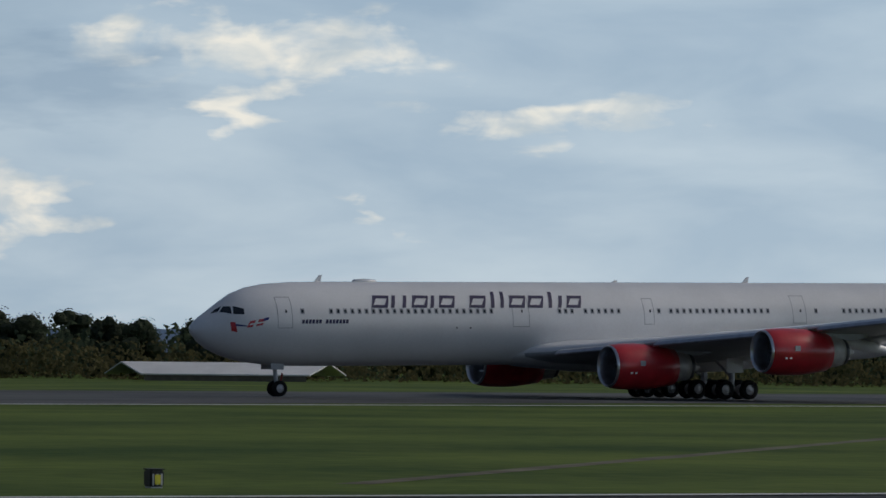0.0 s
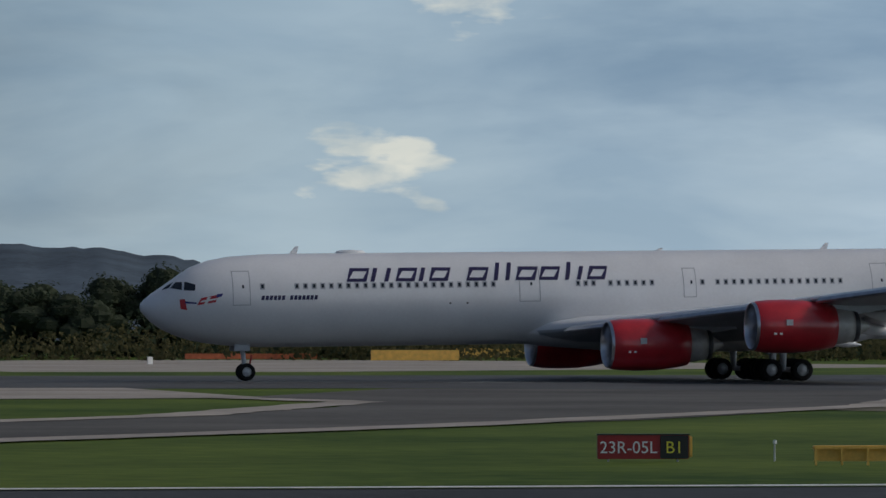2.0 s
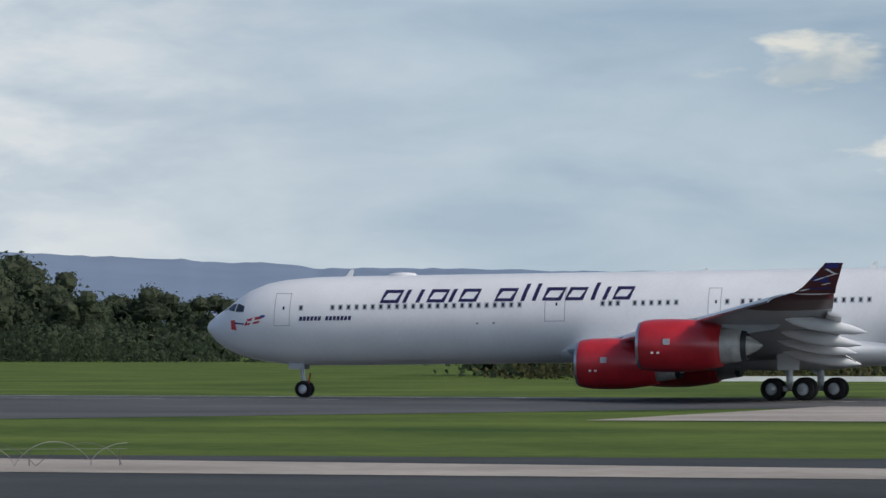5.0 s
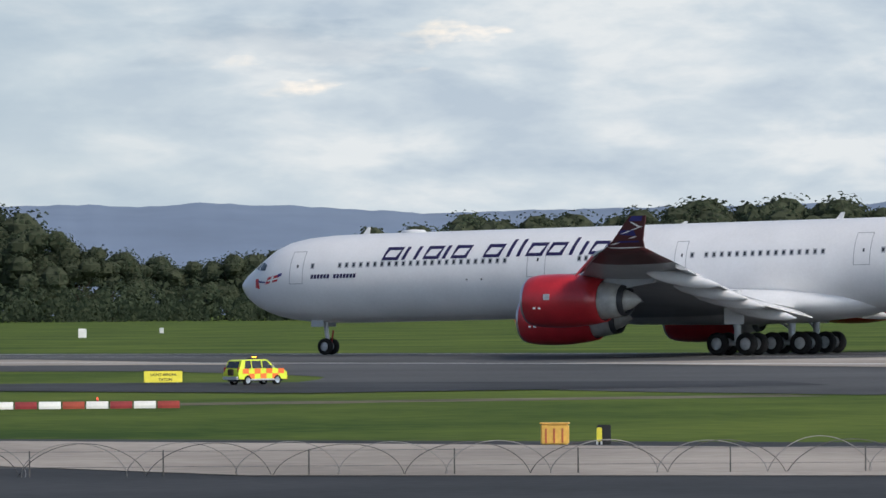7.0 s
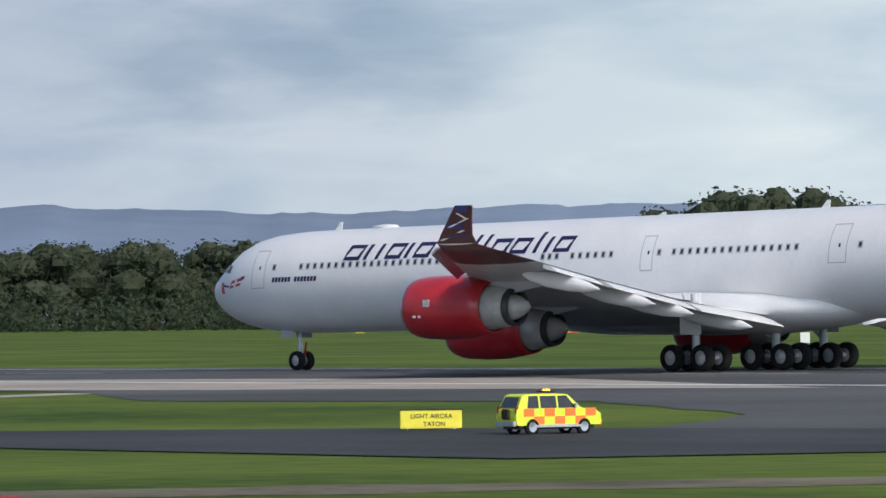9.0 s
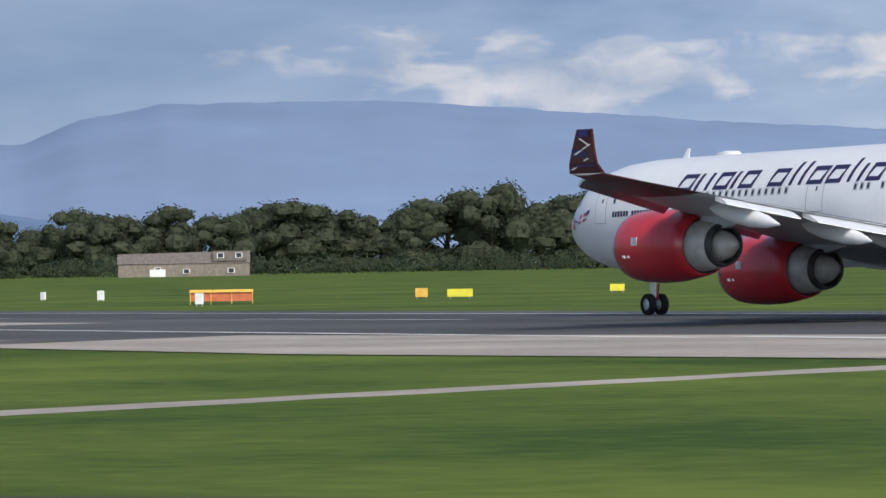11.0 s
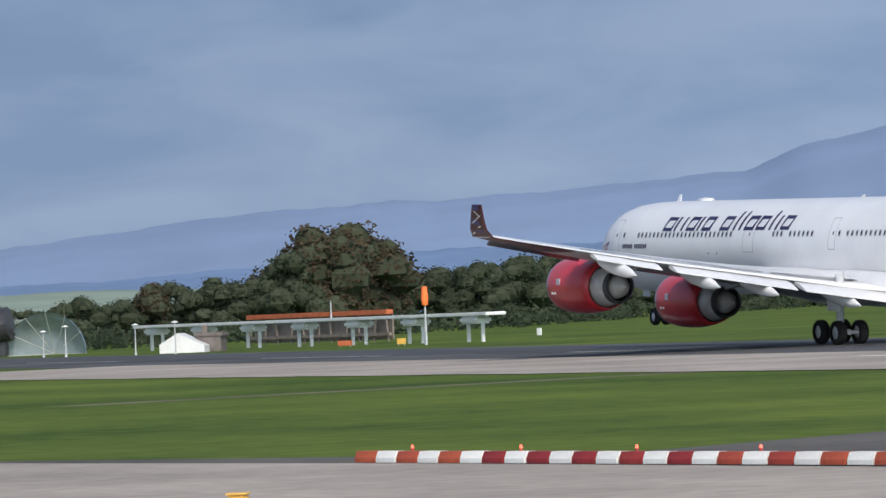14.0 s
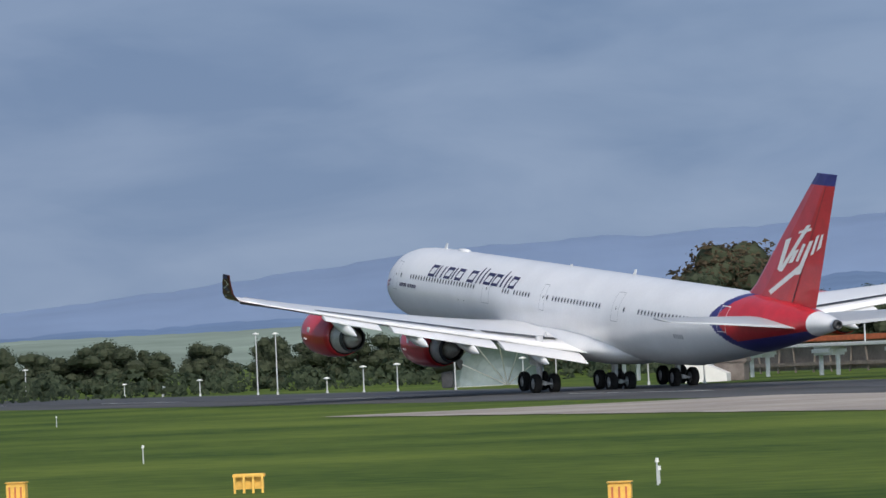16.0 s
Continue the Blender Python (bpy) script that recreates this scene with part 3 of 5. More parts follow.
def fuselage(parent):
    st = sorted(set([0, 0.06, 0.13, 0.25, 0.45, 0.7, 1.0, 1.4, 1.8, 2.2, 2.6, 3.1, 3.6, 4.2, 4.8, 5.5, 6.5, 7.5, 8.7] + list(np.arange(10, 60, 0.45)) + list(np.arange(60, 66, 0.1)) + list(np.arange(66, 75.2, 0.45)) + [75.3]))
    n = 72
    verts, faces, mats = [], [], []
    for a in st:
        zt, zb, w = section(a)
        if a < 0.25:
            k = math.sqrt(a / 0.25)
            zt, zb, w = 4.56 + (5.0 - 4.56) * k, 4.54 + (4.08 - 4.54) * k, 0.5 * k + 0.01
        zm, hh = (zt + zb) / 2, (zt - zb) / 2
        for i in range(n):
            f = 2 * math.pi * i / n
            verts.append((a - AX, -w * math.cos(f), zm + hh * math.sin(f)))
    for s in range(len(st) - 1):
        for i in range(n):
            faces.append((s * n + i, s * n + (i + 1) % n, (s + 1) * n + (i + 1) % n, (s + 1) * n + i))
            a = (st[s] + st[s + 1]) / 2
            z = (verts[s * n + i][2] + verts[s * n + (i + 1) % n][2]) / 2
            zt, zb, w = section(a)
            f = (z - zb) / (zt - zb)
            edge = 61.4 + 3.2 * abs(f - 0.62) ** 1.3 * 2.2
            mi = 0
            if a > edge and a < 72.6:
                mi = 2 if a < edge + 1.0 or f < 0.2 else 1
            mats.append(mi)
    faces.append(tuple(range(n)))
    mats.append(0)
    faces.append(tuple(reversed(range((len(st) - 1) * n, len(st) * n))))
    mats.append(3)
    ob = mesh_ob("fuselage", verts, faces, [WHITE, RED, DKBLUE, DARKMET], parent, "white fuselage with a red and blue tail section", smooth=True)
    ob.data.polygons.foreach_set("material_index", mats)
    return ob


def wing_section(s, le, te, z, t):
    c = te - le
    up = [(0, 0), (0.012, 0.3), (0.05, 0.55), (0.15, 0.85), (0.35, 1.0), (0.6, 0.78), (0.8, 0.42), (1.0, 0.05)]
    lo = [(0.8, -0.3), (0.6, -0.5), (0.35, -0.62), (0.15, -0.55), (0.05, -0.36), (0.012, -0.2)]
    return [(le + u * c - AX, s, z + v * t * 0.6 - 0.02 * u * c) for u, v in up + lo]


WING = [(1.6, 24.4, 42.6, 3.1, 1.9), (3.2, 25.6, 42.6, 3.2, 1.8), (6.0, 27.6, 42.4, 3.45, 1.5), (9.4, 30.0, 42.5, 3.85, 1.15), (14.0, 33.2, 43.6, 4.35, 0.95),
        (19.4, 36.9, 44.9, 4.95, 0.75), (25.0, 40.8, 46.2, 5.65, 0.5), (28.5, 43.3, 46.9, 6.1, 0.38), (30.6, 44.9, 47.3, 6.4, 0.26)]


def wing_at(s):
    c = [w[0] for w in WING]
    return [float(np.interp(s, c, [w[k] for w in WING])) for k in (1, 2, 3, 4)]


def engine(sd, s, a0, zc, w):
    """One turbofan under the wing: cowl, lip, fan, core, nozzle ring, plug and pylon."""
    cx = (a0 - AX, sd * s, zc)
    v, f = lathe([(0.16, 1.43), (0.35, 1.5), (0.9, 1.57), (2.0, 1.6), (3.2, 1.56), (4.3, 1.42), (5.1, 1.27), (5.1, 1.22), (4.2, 1.3)], n=48, centre=cx)
    mesh_ob("cowl", v, f, RED, w, "glossy red engine cowl", smooth=True)
    v, f = lathe([(1.3, 1.17), (0.6, 1.2), (0.2, 1.27), (0.03, 1.33), (0.0, 1.38), (0.05, 1.42), (0.18, 1.445)], n=48, centre=cx)
    mesh_ob("inlet_lip", v, f, METAL, w, "polished metal inlet lip", smooth=True)
    v, f = lathe([(1.25, 1.18), (1.2, 0.35), (0.75, 0.2), (0.55, 0.02)], n=32, centre=cx)
    mesh_ob("fan", v, f, DARKMET, w, "dark fan behind the inlet", smooth=True)
    v, f = lathe([(4.3, 1.16), (5.0, 1.12), (5.7, 1.03), (6.35, 0.92), (6.35, 0.86)], n=40, centre=cx)
    mesh_ob("core_cowl", v, f, NOZZLE, w, "pale metal core cowl", smooth=True)
    v, f = lathe([(6.3, 0.95), (6.6, 0.88), (6.62, 0.8), (6.2, 0.8)], n=40, centre=cx)
    mesh_ob("nozzle_ring", v, f, DARKMET, w, "dark nozzle ring", smooth=True)
    v, f = lathe([(6.1, 0.7), (6.7, 0.55), (7.2, 0.28), (7.5, 0.04)], n=32, centre=cx)
    mesh_ob("exhaust_plug", v, f, NOZZLE, w, "pale conical exhaust plug", smooth=True)
    v, f = lathe([(4.9, 1.3), (5.0, 1.1)], n=40, centre=cx)
    mesh_ob("fan_duct", v, f, DARKMET, w, "dark fan duct exit")
    le, te, z, t = wing_at(s)
    top = [(a0 + 1.6, zc + 1.45), (le + 0.4, z + 0.15), (le + 5.2, z - 0.25), (a0 + 8.3, zc + 1.0), (a0 + 6.6, zc + 0.72), (a0 + 4.6, zc + 1.05)]
    bm = bmesh.new()
    a_ = [bm.verts.new((x - AX, sd * s - 0.22, zz)) for x, zz in top]
    b_ = [bm.verts.new((x - AX, sd * s + 0.22, zz)) for x, zz in top]
    bm.faces.new(a_)
    bm.faces.new(b_)
    for i in range(len(top)):
        j = (i + 1) % len(top)
        bm.faces.new((a_[i], a_[j], b_[j], b_[i]))
    part("pylon", bm, BELLY, w, "grey engine pylon")
    part("access_panel", box(a0 + 1.75 - AX, a0 + 2.15 - AX, sd * s - 0.2 if sd > 0 else sd * s - 1.62, sd * s + 1.62 if sd > 0 else sd * s + 0.2, zc + 0.05, zc + 0.4), GEARGREY, w, "small grey panel on the cowl")
    for k in range(2):
        part("sensor_mark", box(a0 + 1.0 + 0.35 * k - AX, a0 + 1.16 + 0.35 * k - AX, sd * s - 0.2 if sd > 0 else sd * s - 1.56, sd * s + 1.56 if sd > 0 else sd * s + 0.2, zc - 0.5, zc - 0.38), SIGNWHITE, w, "small white mark on the cowl")


def wing(parent, sd):
    """One wing with all it carries, hinged at its root so that it can lift."""
    w = new("wing")
    w.parent = parent
    secs = []
    for s, le, te, z, t in WING:
        secs.append([(x, sd * y, zz) for x, y, zz in wing_section(s, le, te, z, t)])
    n = len(secs[0])
    verts = [p for sc in secs for p in sc]
    faces, mats = [], []
    for i in range(len(secs) - 1):
        for k in range(n):
            q = (i * n + k, i * n + (k + 1) % n, (i + 1) * n + (k + 1) % n, (i + 1) * n + k)
            faces.append(q)
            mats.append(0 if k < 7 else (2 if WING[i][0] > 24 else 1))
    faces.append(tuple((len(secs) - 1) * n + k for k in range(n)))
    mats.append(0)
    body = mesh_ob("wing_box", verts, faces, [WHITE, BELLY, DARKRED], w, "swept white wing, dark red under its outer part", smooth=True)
    body.data.polygons.foreach_set("material_index", mats)
    # flaps, slats, fairings
    for s0, s1 in ((3.4, 9.6), (10.2, 18.6), (19.6, 24.0)):
        bm = bmesh.new()
        vs = []
        for s in (s0, s1):
            le, te, z, t = wing_at(s)
            ch = 1.9 - 0.045 * s
            vs.append([bm.verts.new((te - 0.25 + u * ch - AX, sd * s, z - 0.02 * (te - le) - 0.08 - u * ch * 0.3 + v)) for u, v in ((0, 0.1), (0.5, 0.12), (1, 0.02), (1, -0.03), (0.5, -0.1), (0, -0.1))])
        for k in range(6):
            bm.faces.new((vs[0][k], vs[0][(k + 1) % 6], vs[1][(k + 1) % 6], vs[1][k]))
        bm.faces.new(vs[0])
        bm.faces.new(list(reversed(vs[1])))
        part("flap", bm, WHITE, w, "white lowered trailing flap")
    for s0, s1 in ((4.5, 8.4), (10.6, 18.2), (20.6, 29.0)):
        bm = bmesh.new()
        vs = []
        for s in (s0, s1):
            le, te, z, t = wing_at(s)
            vs.append([bm.verts.new((le + u - AX, sd * s, z + v)) for u, v in ((-0.55, -0.32), (-0.62, -0.22), (-0.35, 0.0), (0.35, 0.22), (0.3, 0.14), (-0.3, -0.12))])
        for k in range(6):
            bm.faces.new((vs[0][k], vs[0][(k + 1) % 6], vs[1][(k + 1) % 6], vs[1][k]))
        bm.faces.new(vs[0])
        bm.faces.new(list(reversed(vs[1])))
        part("slat", bm, METAL, w, "bright extended leading slat")
    for s in (6.6, 12.2, 16.4, 22.2):
        le, te, z, t = wing_at(s)
        v, f = lathe([(-2.6, 0.05), (-2.1, 0.26), (-1.0, 0.4), (0.4, 0.4), (1.5, 0.26), (2.3, 0.03)], n=16, centre=(0, 0, 0))
        v = [(x + te - AX - 0.1, sd * s + y * 0.75, z - 0.62 - 0.02 * (te - le) + zz - 0.16 * x) for x, y, zz in v]
        mesh_ob("flap_fairing", v, f, WHITE, w, "white canoe-shaped flap fairing", smooth=True)
    # dark gap ahead of the flaps
    for s0, s1 in ((3.4, 9.6), (10.2, 24.0)):
        vs = []
        for s in (s0, s1):
            le, te, z, t = wing_at(s)
            c = te - le
            zt = z + 0.55 * t * 0.6 - 0.015 * c
            vs += [(le + 0.722 * c - AX, sd * s, zt + 0.045), (le + 0.772 * c - AX, sd * s, zt + 0.0)]
        mesh_ob("spoiler_gap", vs, [(0, 1, 3, 2)], DARKMET, w, "dark gap along the spoilers")
    # winglet
    wl = [(30.6, 44.95, 47.35, 6.36), (31.05, 45.6, 47.5, 6.75), (31.35, 46.3, 47.75, 7.4), (31.6, 47.0, 48.0, 8.1)]
    verts = []
    for s, le, te, z in wl:
        verts += [(le - AX, sd * (s - 0.07), z), (te - AX, sd * (s - 0.05), z), (te - AX, sd * (s + 0.05), z), (le - AX, sd * (s + 0.07), z)]
    faces = [(i * 4 + k, i * 4 + (k + 1) % 4, (i + 1) * 4 + (k + 1) % 4, (i + 1) * 4 + k) for i in range(3) for k in range(4)] + [(12, 13, 14, 15)]
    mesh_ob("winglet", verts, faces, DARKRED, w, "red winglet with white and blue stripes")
    for zz0, zz1, u0, u1, mt in ((6.5, 6.95, 0.1, 0.75, SIGNWHITE), (6.62, 7.3, 0.55, 0.25, DKBLUE), (7.1, 7.5, 0.2, 0.9, SIGNWHITE), (7.45, 7.75, 0.85, 0.3, SIGNWHITE), (7.8, 8.08, 0.5, 0.5, DKBLUE)):
        for off in (-0.1, 0.1):
            vs = []
            for zz, u in ((zz0, u0), (zz1, u1)):
                z_ = [q[3] for q in wl]
                s = float(np.interp(zz, z_, [q[0] for q in wl]))
                le, te = float(np.interp(zz, z_, [q[1] for q in wl])), float(np.interp(zz, z_, [q[2] for q in wl]))
                hw = 0.07 if mt is SIGNWHITE else 0.34
                vs += [(le + (te - le) * max(0.04, u - hw) - AX, sd * s + off, zz), (le + (te - le) * min(0.96, u + hw) - AX, sd * s + off, zz)]
            mesh_ob("stripe", vs, [(0, 1, 3, 2)], mt, w)
    engine(sd, 9.4, 27.3, 2.28, w)
    engine(sd, 19.4, 33.45, 3.4, w)
    return w


def wheel(parent, x, y, r, wd):
    v, f = lathe([(-wd / 2, r * 0.55), (-wd / 2, r * 0.86), (-wd * 0.36, r * 0.97), (0, r), (wd * 0.36, r * 0.97), (wd / 2, r * 0.86), (wd / 2, r * 0.55)], axis="y", n=32, centre=(x - AX, y, r))
    t = mesh_ob("wheel", v, f, RUBBER, parent, "black tyre", smooth=True)
    v, f = lathe([(-wd * 0.42, 0.02), (-wd * 0.4, r * 0.2), (-wd * 0.3, r * 0.3), (-wd * 0.36, r * 0.55), (wd * 0.36, r * 0.55), (wd * 0.3, r * 0.3), (wd * 0.4, r * 0.2), (wd * 0.42, 0.02)], axis="y", n=24, centre=(x - AX, y, r))
    mesh_ob("rim", v, f, GEARGREY, t, "pale grey wheel rim", smooth=True)


def bogie(parent, a, y, top):
    for da in (-1.0, 1.0):
        for dy in (-0.7, 0.7):
            wheel(parent, a + da, y + dy, 0.7, 0.52)
    bm = tube((a - 1.1 - AX, y, 0.72), (a + 1.1 - AX, y, 0.72), 0.16)
    for da in (-1.0, 1.0):
        tube((a + da - AX, y - 0.7, 0.7), (a + da - AX, y + 0.7, 0.7), 0.11, bm=bm)
    part("bogie_beam", bm, GEARGREY, parent, "grey steel bogie beam")
    part("strut", tube((a - AX, y, 0.7), (a - AX, y, top), 0.2, 0.26, 16), GEARGREY, parent, "grey steel landing gear leg")
    part("drag_brace", tube((a - 0.1 - AX, y, 1.6), (a - 1.9 - AX, y * 0.75, top), 0.09), GEARGREY, parent, "grey steel brace")


def airliner():
    ac = new("airliner")
    tagged(ac, "long white four-engined airliner with red engines rolling on the runway", "aircraft")
    fuselage(ac)
    v, f = lathe([(-16.5, 0.05), (-15.2, 0.42), (-12.5, 0.75), (-8, 0.97), (0, 1.0), (4, 0.93), (7.5, 0.7), (10, 0.35), (11.2, 0.03)], n=36)
    mesh_ob("belly_fairing", [(x - 2.0, y * 3.25, 3.25 + z * 1.42) for x, y, z in v], f, WHITE, ac, "smooth white wing root fairing", smooth=True)
    # cabin windows on both sides
    groups = [[7.2], list(np.arange(9.35, 21.9, 0.543)), [27.3, 27.8, 28.3], list(np.arange(29.4, 32.2, 0.54)), [35.4], list(np.arange(36.4, 44.6, 0.54)), [48.6], list(np.arange(51.0, 60.6, 0.54))]
    for g in groups:
        for a in g:
            z = axis_z(a) + 0.85
            o = skin_patch("window", [(a - 0.15, z - 0.19), (a + 0.15, z - 0.19), (a + 0.15, z + 0.19), (a - 0.15, z + 0.19)], 0.012, WINGREY, ac, na=1, nz=2)
            skin_patch("pane", [(a - 0.08, z - 0.115), (a + 0.08, z - 0.115), (a + 0.08, z + 0.115), (a - 0.08, z + 0.115)], 0.022, GLASS, o, na=1, nz=1)
    for c in ([(1.72, 5.72), (2.35, 5.6), (2.42, 6.1), (2.05, 6.08)], [(2.45, 5.58), (3.1, 5.56), (3.15, 5.95), (2.55, 6.12)], [(1.25, 5.6), (1.65, 5.72), (1.98, 6.1), (1.6, 5.88)]):
        skin_patch("cockpit_window", c, 0.015, GLASS, ac, "dark cockpit window", na=4, nz=4)
    for a0, a1, z0, z1 in ((5.35, 6.45, -0.3, 1.83), (23.5, 24.85, -0.25, 1.95), (34.15, 35.0, -0.1, 1.75), (46.6, 47.75, -0.05, 1.95), (62.6, 63.7, 0.3, 2.0)):
        za, zb = axis_z(a0), axis_z(a1)
        d = skin_ring("door", [(a0, za + z0), (a1, zb + z0), (a1, zb + z1), (a0, za + z1)], 0.045, 0.014, LINE if a0 < 60 else SIGNWHITE, ac, "cabin door outlined in grey")
        am = (a0 + a1) / 2 + 0.1
        zm = axis_z(am) + 0.85
        skin_patch("door_window", [(am - 0.06, zm - 0.1), (am + 0.06, zm - 0.1), (am + 0.06, zm + 0.1), (am - 0.06, zm + 0.1)], 0.018, GLASS, d, na=1, nz=1)
    # the airline's title as plain slanted strokes and frames
    layout = [("w", 1.35), ("s", 0.45), ("s", 0.75), ("h", 1.3), ("s", 0.45), ("h", 1.3), ("g", 0.75), ("h", 1.35), ("t", 0.8), ("t", 0.45), ("h", 1.35), ("h", 1.3), ("t", 0.8), ("s", 0.45), ("h", 1.25)]
    total = sum(w for k, w in layout) + 0.27 * (len(layout) - 1)
    a, sc = 12.5, (29.05 - 12.5) / total
    for k, w in layout:
        w_ = w * sc
        lo, hi, sh = 1.08, 1.93, 0.3
        if k == "t":
            hi = 2.2
        if k in "st":
            w2 = 0.26
            a1 = a + (w_ - 0.26) / 2 if w > 0.6 else a
            z = axis_z(a1)
            skin_patch("title_stroke", [(a1, z + lo), (a1 + w2, z + lo), (a1 + w2 + sh, z + hi), (a1 + sh, z + hi)], 0.02, NAVY, ac, "navy slanted lettering stroke", nz=6)
        elif k in "hw":
            z = axis_z(a + w_ / 2)
            skin_ring("title_stroke", [(a, z + lo), (a + w_, z + lo), (a + w_ + sh, z + hi), (a + sh, z + hi)], 0.2, 0.02, NAVY, ac, "navy slanted lettering frame")
        a += w_ + 0.27 * sc
    for i in range(14):
        if i == 6:
            continue
        a = 7.1 + 0.255 * i
        z = axis_z(a) + 0.02
        skin_patch("type_bar", [(a, z), (a + 0.19, z), (a + 0.24, z + 0.27), (a + 0.05, z + 0.27)], 0.018, NAVY, ac, "small dark lettering bar", na=1, nz=1)
    for i in range(5):
        a = 56.5 + 0.28 * i
        z = axis_z(a) - 0.55
        skin_patch("registration_bar", [(a, z), (a + 0.2, z), (a + 0.2, z + 0.3), (a, z + 0.3)], 0.018, LINE, ac, "small grey lettering bar", na=1, nz=1)
    for c, mt in (([(3.75, 4.72), (4.6, 4.86), (4.85, 5.22), (3.95, 5.05)], RED), ([(3.9, 4.84), (4.7, 4.98), (4.76, 5.06), (3.95, 4.93)], SIGNWHITE), ([(4.05, 4.72), (4.2, 4.74), (4.4, 5.12), (4.25, 5.1)], SIGNWHITE),
                  ([(4.62, 5.06), (4.9, 5.12), (4.97, 5.26), (4.7, 5.22)], DKBLUE), ([(3.0, 4.55), (3.3, 4.5), (3.2, 5.0), (2.95, 4.98)], RED), ([(3.2, 4.8), (3.75, 4.78), (3.75, 4.84), (3.2, 4.9)], DKBLUE)):
        c = [(3.45 + (x - 3.95) * 1.28, 4.87 + (z - 4.87) * 1.35) for x, z in c]
        skin_patch("nose_art_patch", c, 0.02 if mt is RED else 0.028, mt, ac, "small red, white and blue nose decoration")
    for a in (19.0, 20.1):
        skin_patch("vent", [(a, axis_z(a) - 0.35), (a + 0.12, axis_z(a) - 0.35), (a + 0.12, axis_z(a) - 0.25), (a, axis_z(a) - 0.25)], 0.015, DARKMET, ac, na=1, nz=1)
    # aerials
    for a, h_ in ((9.4, 0.5), (44.0, 0.45), (33.0, 0.2)):
        zt = section(a)[0]
        bm = bmesh.new()
        vs = [bm.verts.new((a + dx - AX, y, zt - 0.05 + z)) for dx, y, z in ((0, -0.04, 0), (0.5, -0.03, 0), (0.62, -0.02, h_), (0.4, -0.02, h_), (0, 0.04, 0), (0.5, 0.03, 0), (0.62, 0.02, h_), (0.4, 0.02, h_))]
        for q in ((0, 1, 2, 3), (7, 6, 5, 4), (0, 3, 7, 4), (1, 5, 6, 2), (3, 2, 6, 7)):
            bm.faces.new([vs[i] for i in q])
        part("aerial", bm, WHITE, ac, "white blade aerial")
    v, f = lathe([(-0.95, 0.02), (-0.8, 0.14), (0, 0.2), (0.8, 0.16), (1.0, 0.02)], n=12)
    mesh_ob("radome", [(x + 13.3 - AX, y * 1.6, section(13.3)[0] + z) for x, y, z in v], f, WHITE, ac, "low white aerial housing", smooth=True)
    wings = [wing(ac, -1), wing(ac, 1)]
    # fin, rudder, fin marks
    fin = [(8.2, 62.0, 72.3, 0.36), (9.2, 63.6, 72.65, 0.33), (12.5, 67.3, 73.75, 0.25), (16.2, 71.6, 75.0, 0.16), (16.95, 72.5, 75.3, 0.12)]
    verts, faces, mats = [], [], []
    prof = [(0, 0), (0.06, 0.6), (0.25, 1.0), (0.6, 0.8), (1.0, 0.04), (0.6, -0.8), (0.25, -1.0), (0.06, -0.6)]
    for z, le, te, t in fin:
        verts += [(le + u * (te - le) - AX, v_ * t, z) for u, v_ in prof]
    for i in range(len(fin) - 1):
        for k in range(8):
            faces.append((i * 8 + k, i * 8 + (k + 1) % 8, (i + 1) * 8 + (k + 1) % 8, (i + 1) * 8 + k))
            mats.append(1 if i == 3 else 0)
    faces.append(tuple(32 + k for k in range(8)))
    mats.append(1)
    fo = mesh_ob("tail_fin", verts, faces, [RED, DKBLUE], ac, "tall red tail fin with a blue tip", smooth=False)
    fo.data.polygons.foreach_set("material_index", mats)

    def fin_bar(pts, sdy, mt, name="fin_stroke", label="white slanted script stroke"):
        vs = []
        for u, z in pts:
            zz = [q[0] for q in fin]
            le, te, t = (float(np.interp(z, zz, [q[k] for q in fin])) for k in (1, 2, 3))
            th = t * float(np.interp(u, [0, 0.06, 0.25, 0.6, 1.0], [0, 0.6, 1.0, 0.8, 0.04])) + 0.03
            vs.append((le + u * (te - le) - AX, sdy * th, z))
        mesh_ob(name, vs, [tuple(range(len(vs)))], mt, fo, label)

    for sdy in (-1, 1):
        for pts in ([(0.3, 10.4), (0.36, 10.3), (0.3, 12.6), (0.2, 12.4)], [(0.33, 10.3), (0.39, 10.3), (0.62, 13.6), (0.52, 13.5)], [(0.44, 10.9), (0.51, 11.0), (0.54, 11.9), (0.47, 11.8)],
                    [(0.55, 11.1), (0.6, 11.1), (0.64, 12.3), (0.58, 12.3)], [(0.62, 10.2), (0.69, 10.3), (0.76, 12.6), (0.69, 12.5)], [(0.32, 8.9), (0.38, 8.7), (0.7, 10.7), (0.64, 10.9)],
                    [(0.77, 11.6), (0.82, 11.7), (0.85, 13.0), (0.8, 12.9)], [(0.86, 11.9), (0.93, 12.2), (0.93, 13.1), (0.89, 13.0)], [(0.4, 12.9), (0.66, 13.2), (0.66, 13.4), (0.42, 13.1)]):
            fin_bar(pts, sdy, SIGNWHITE)
        fin_bar([(0.7, 8.4), (0.712, 8.4), (0.712, 16.1), (0.7, 16.1)], sdy, DARKMET, "rudder_line", "dark rudder hinge line")
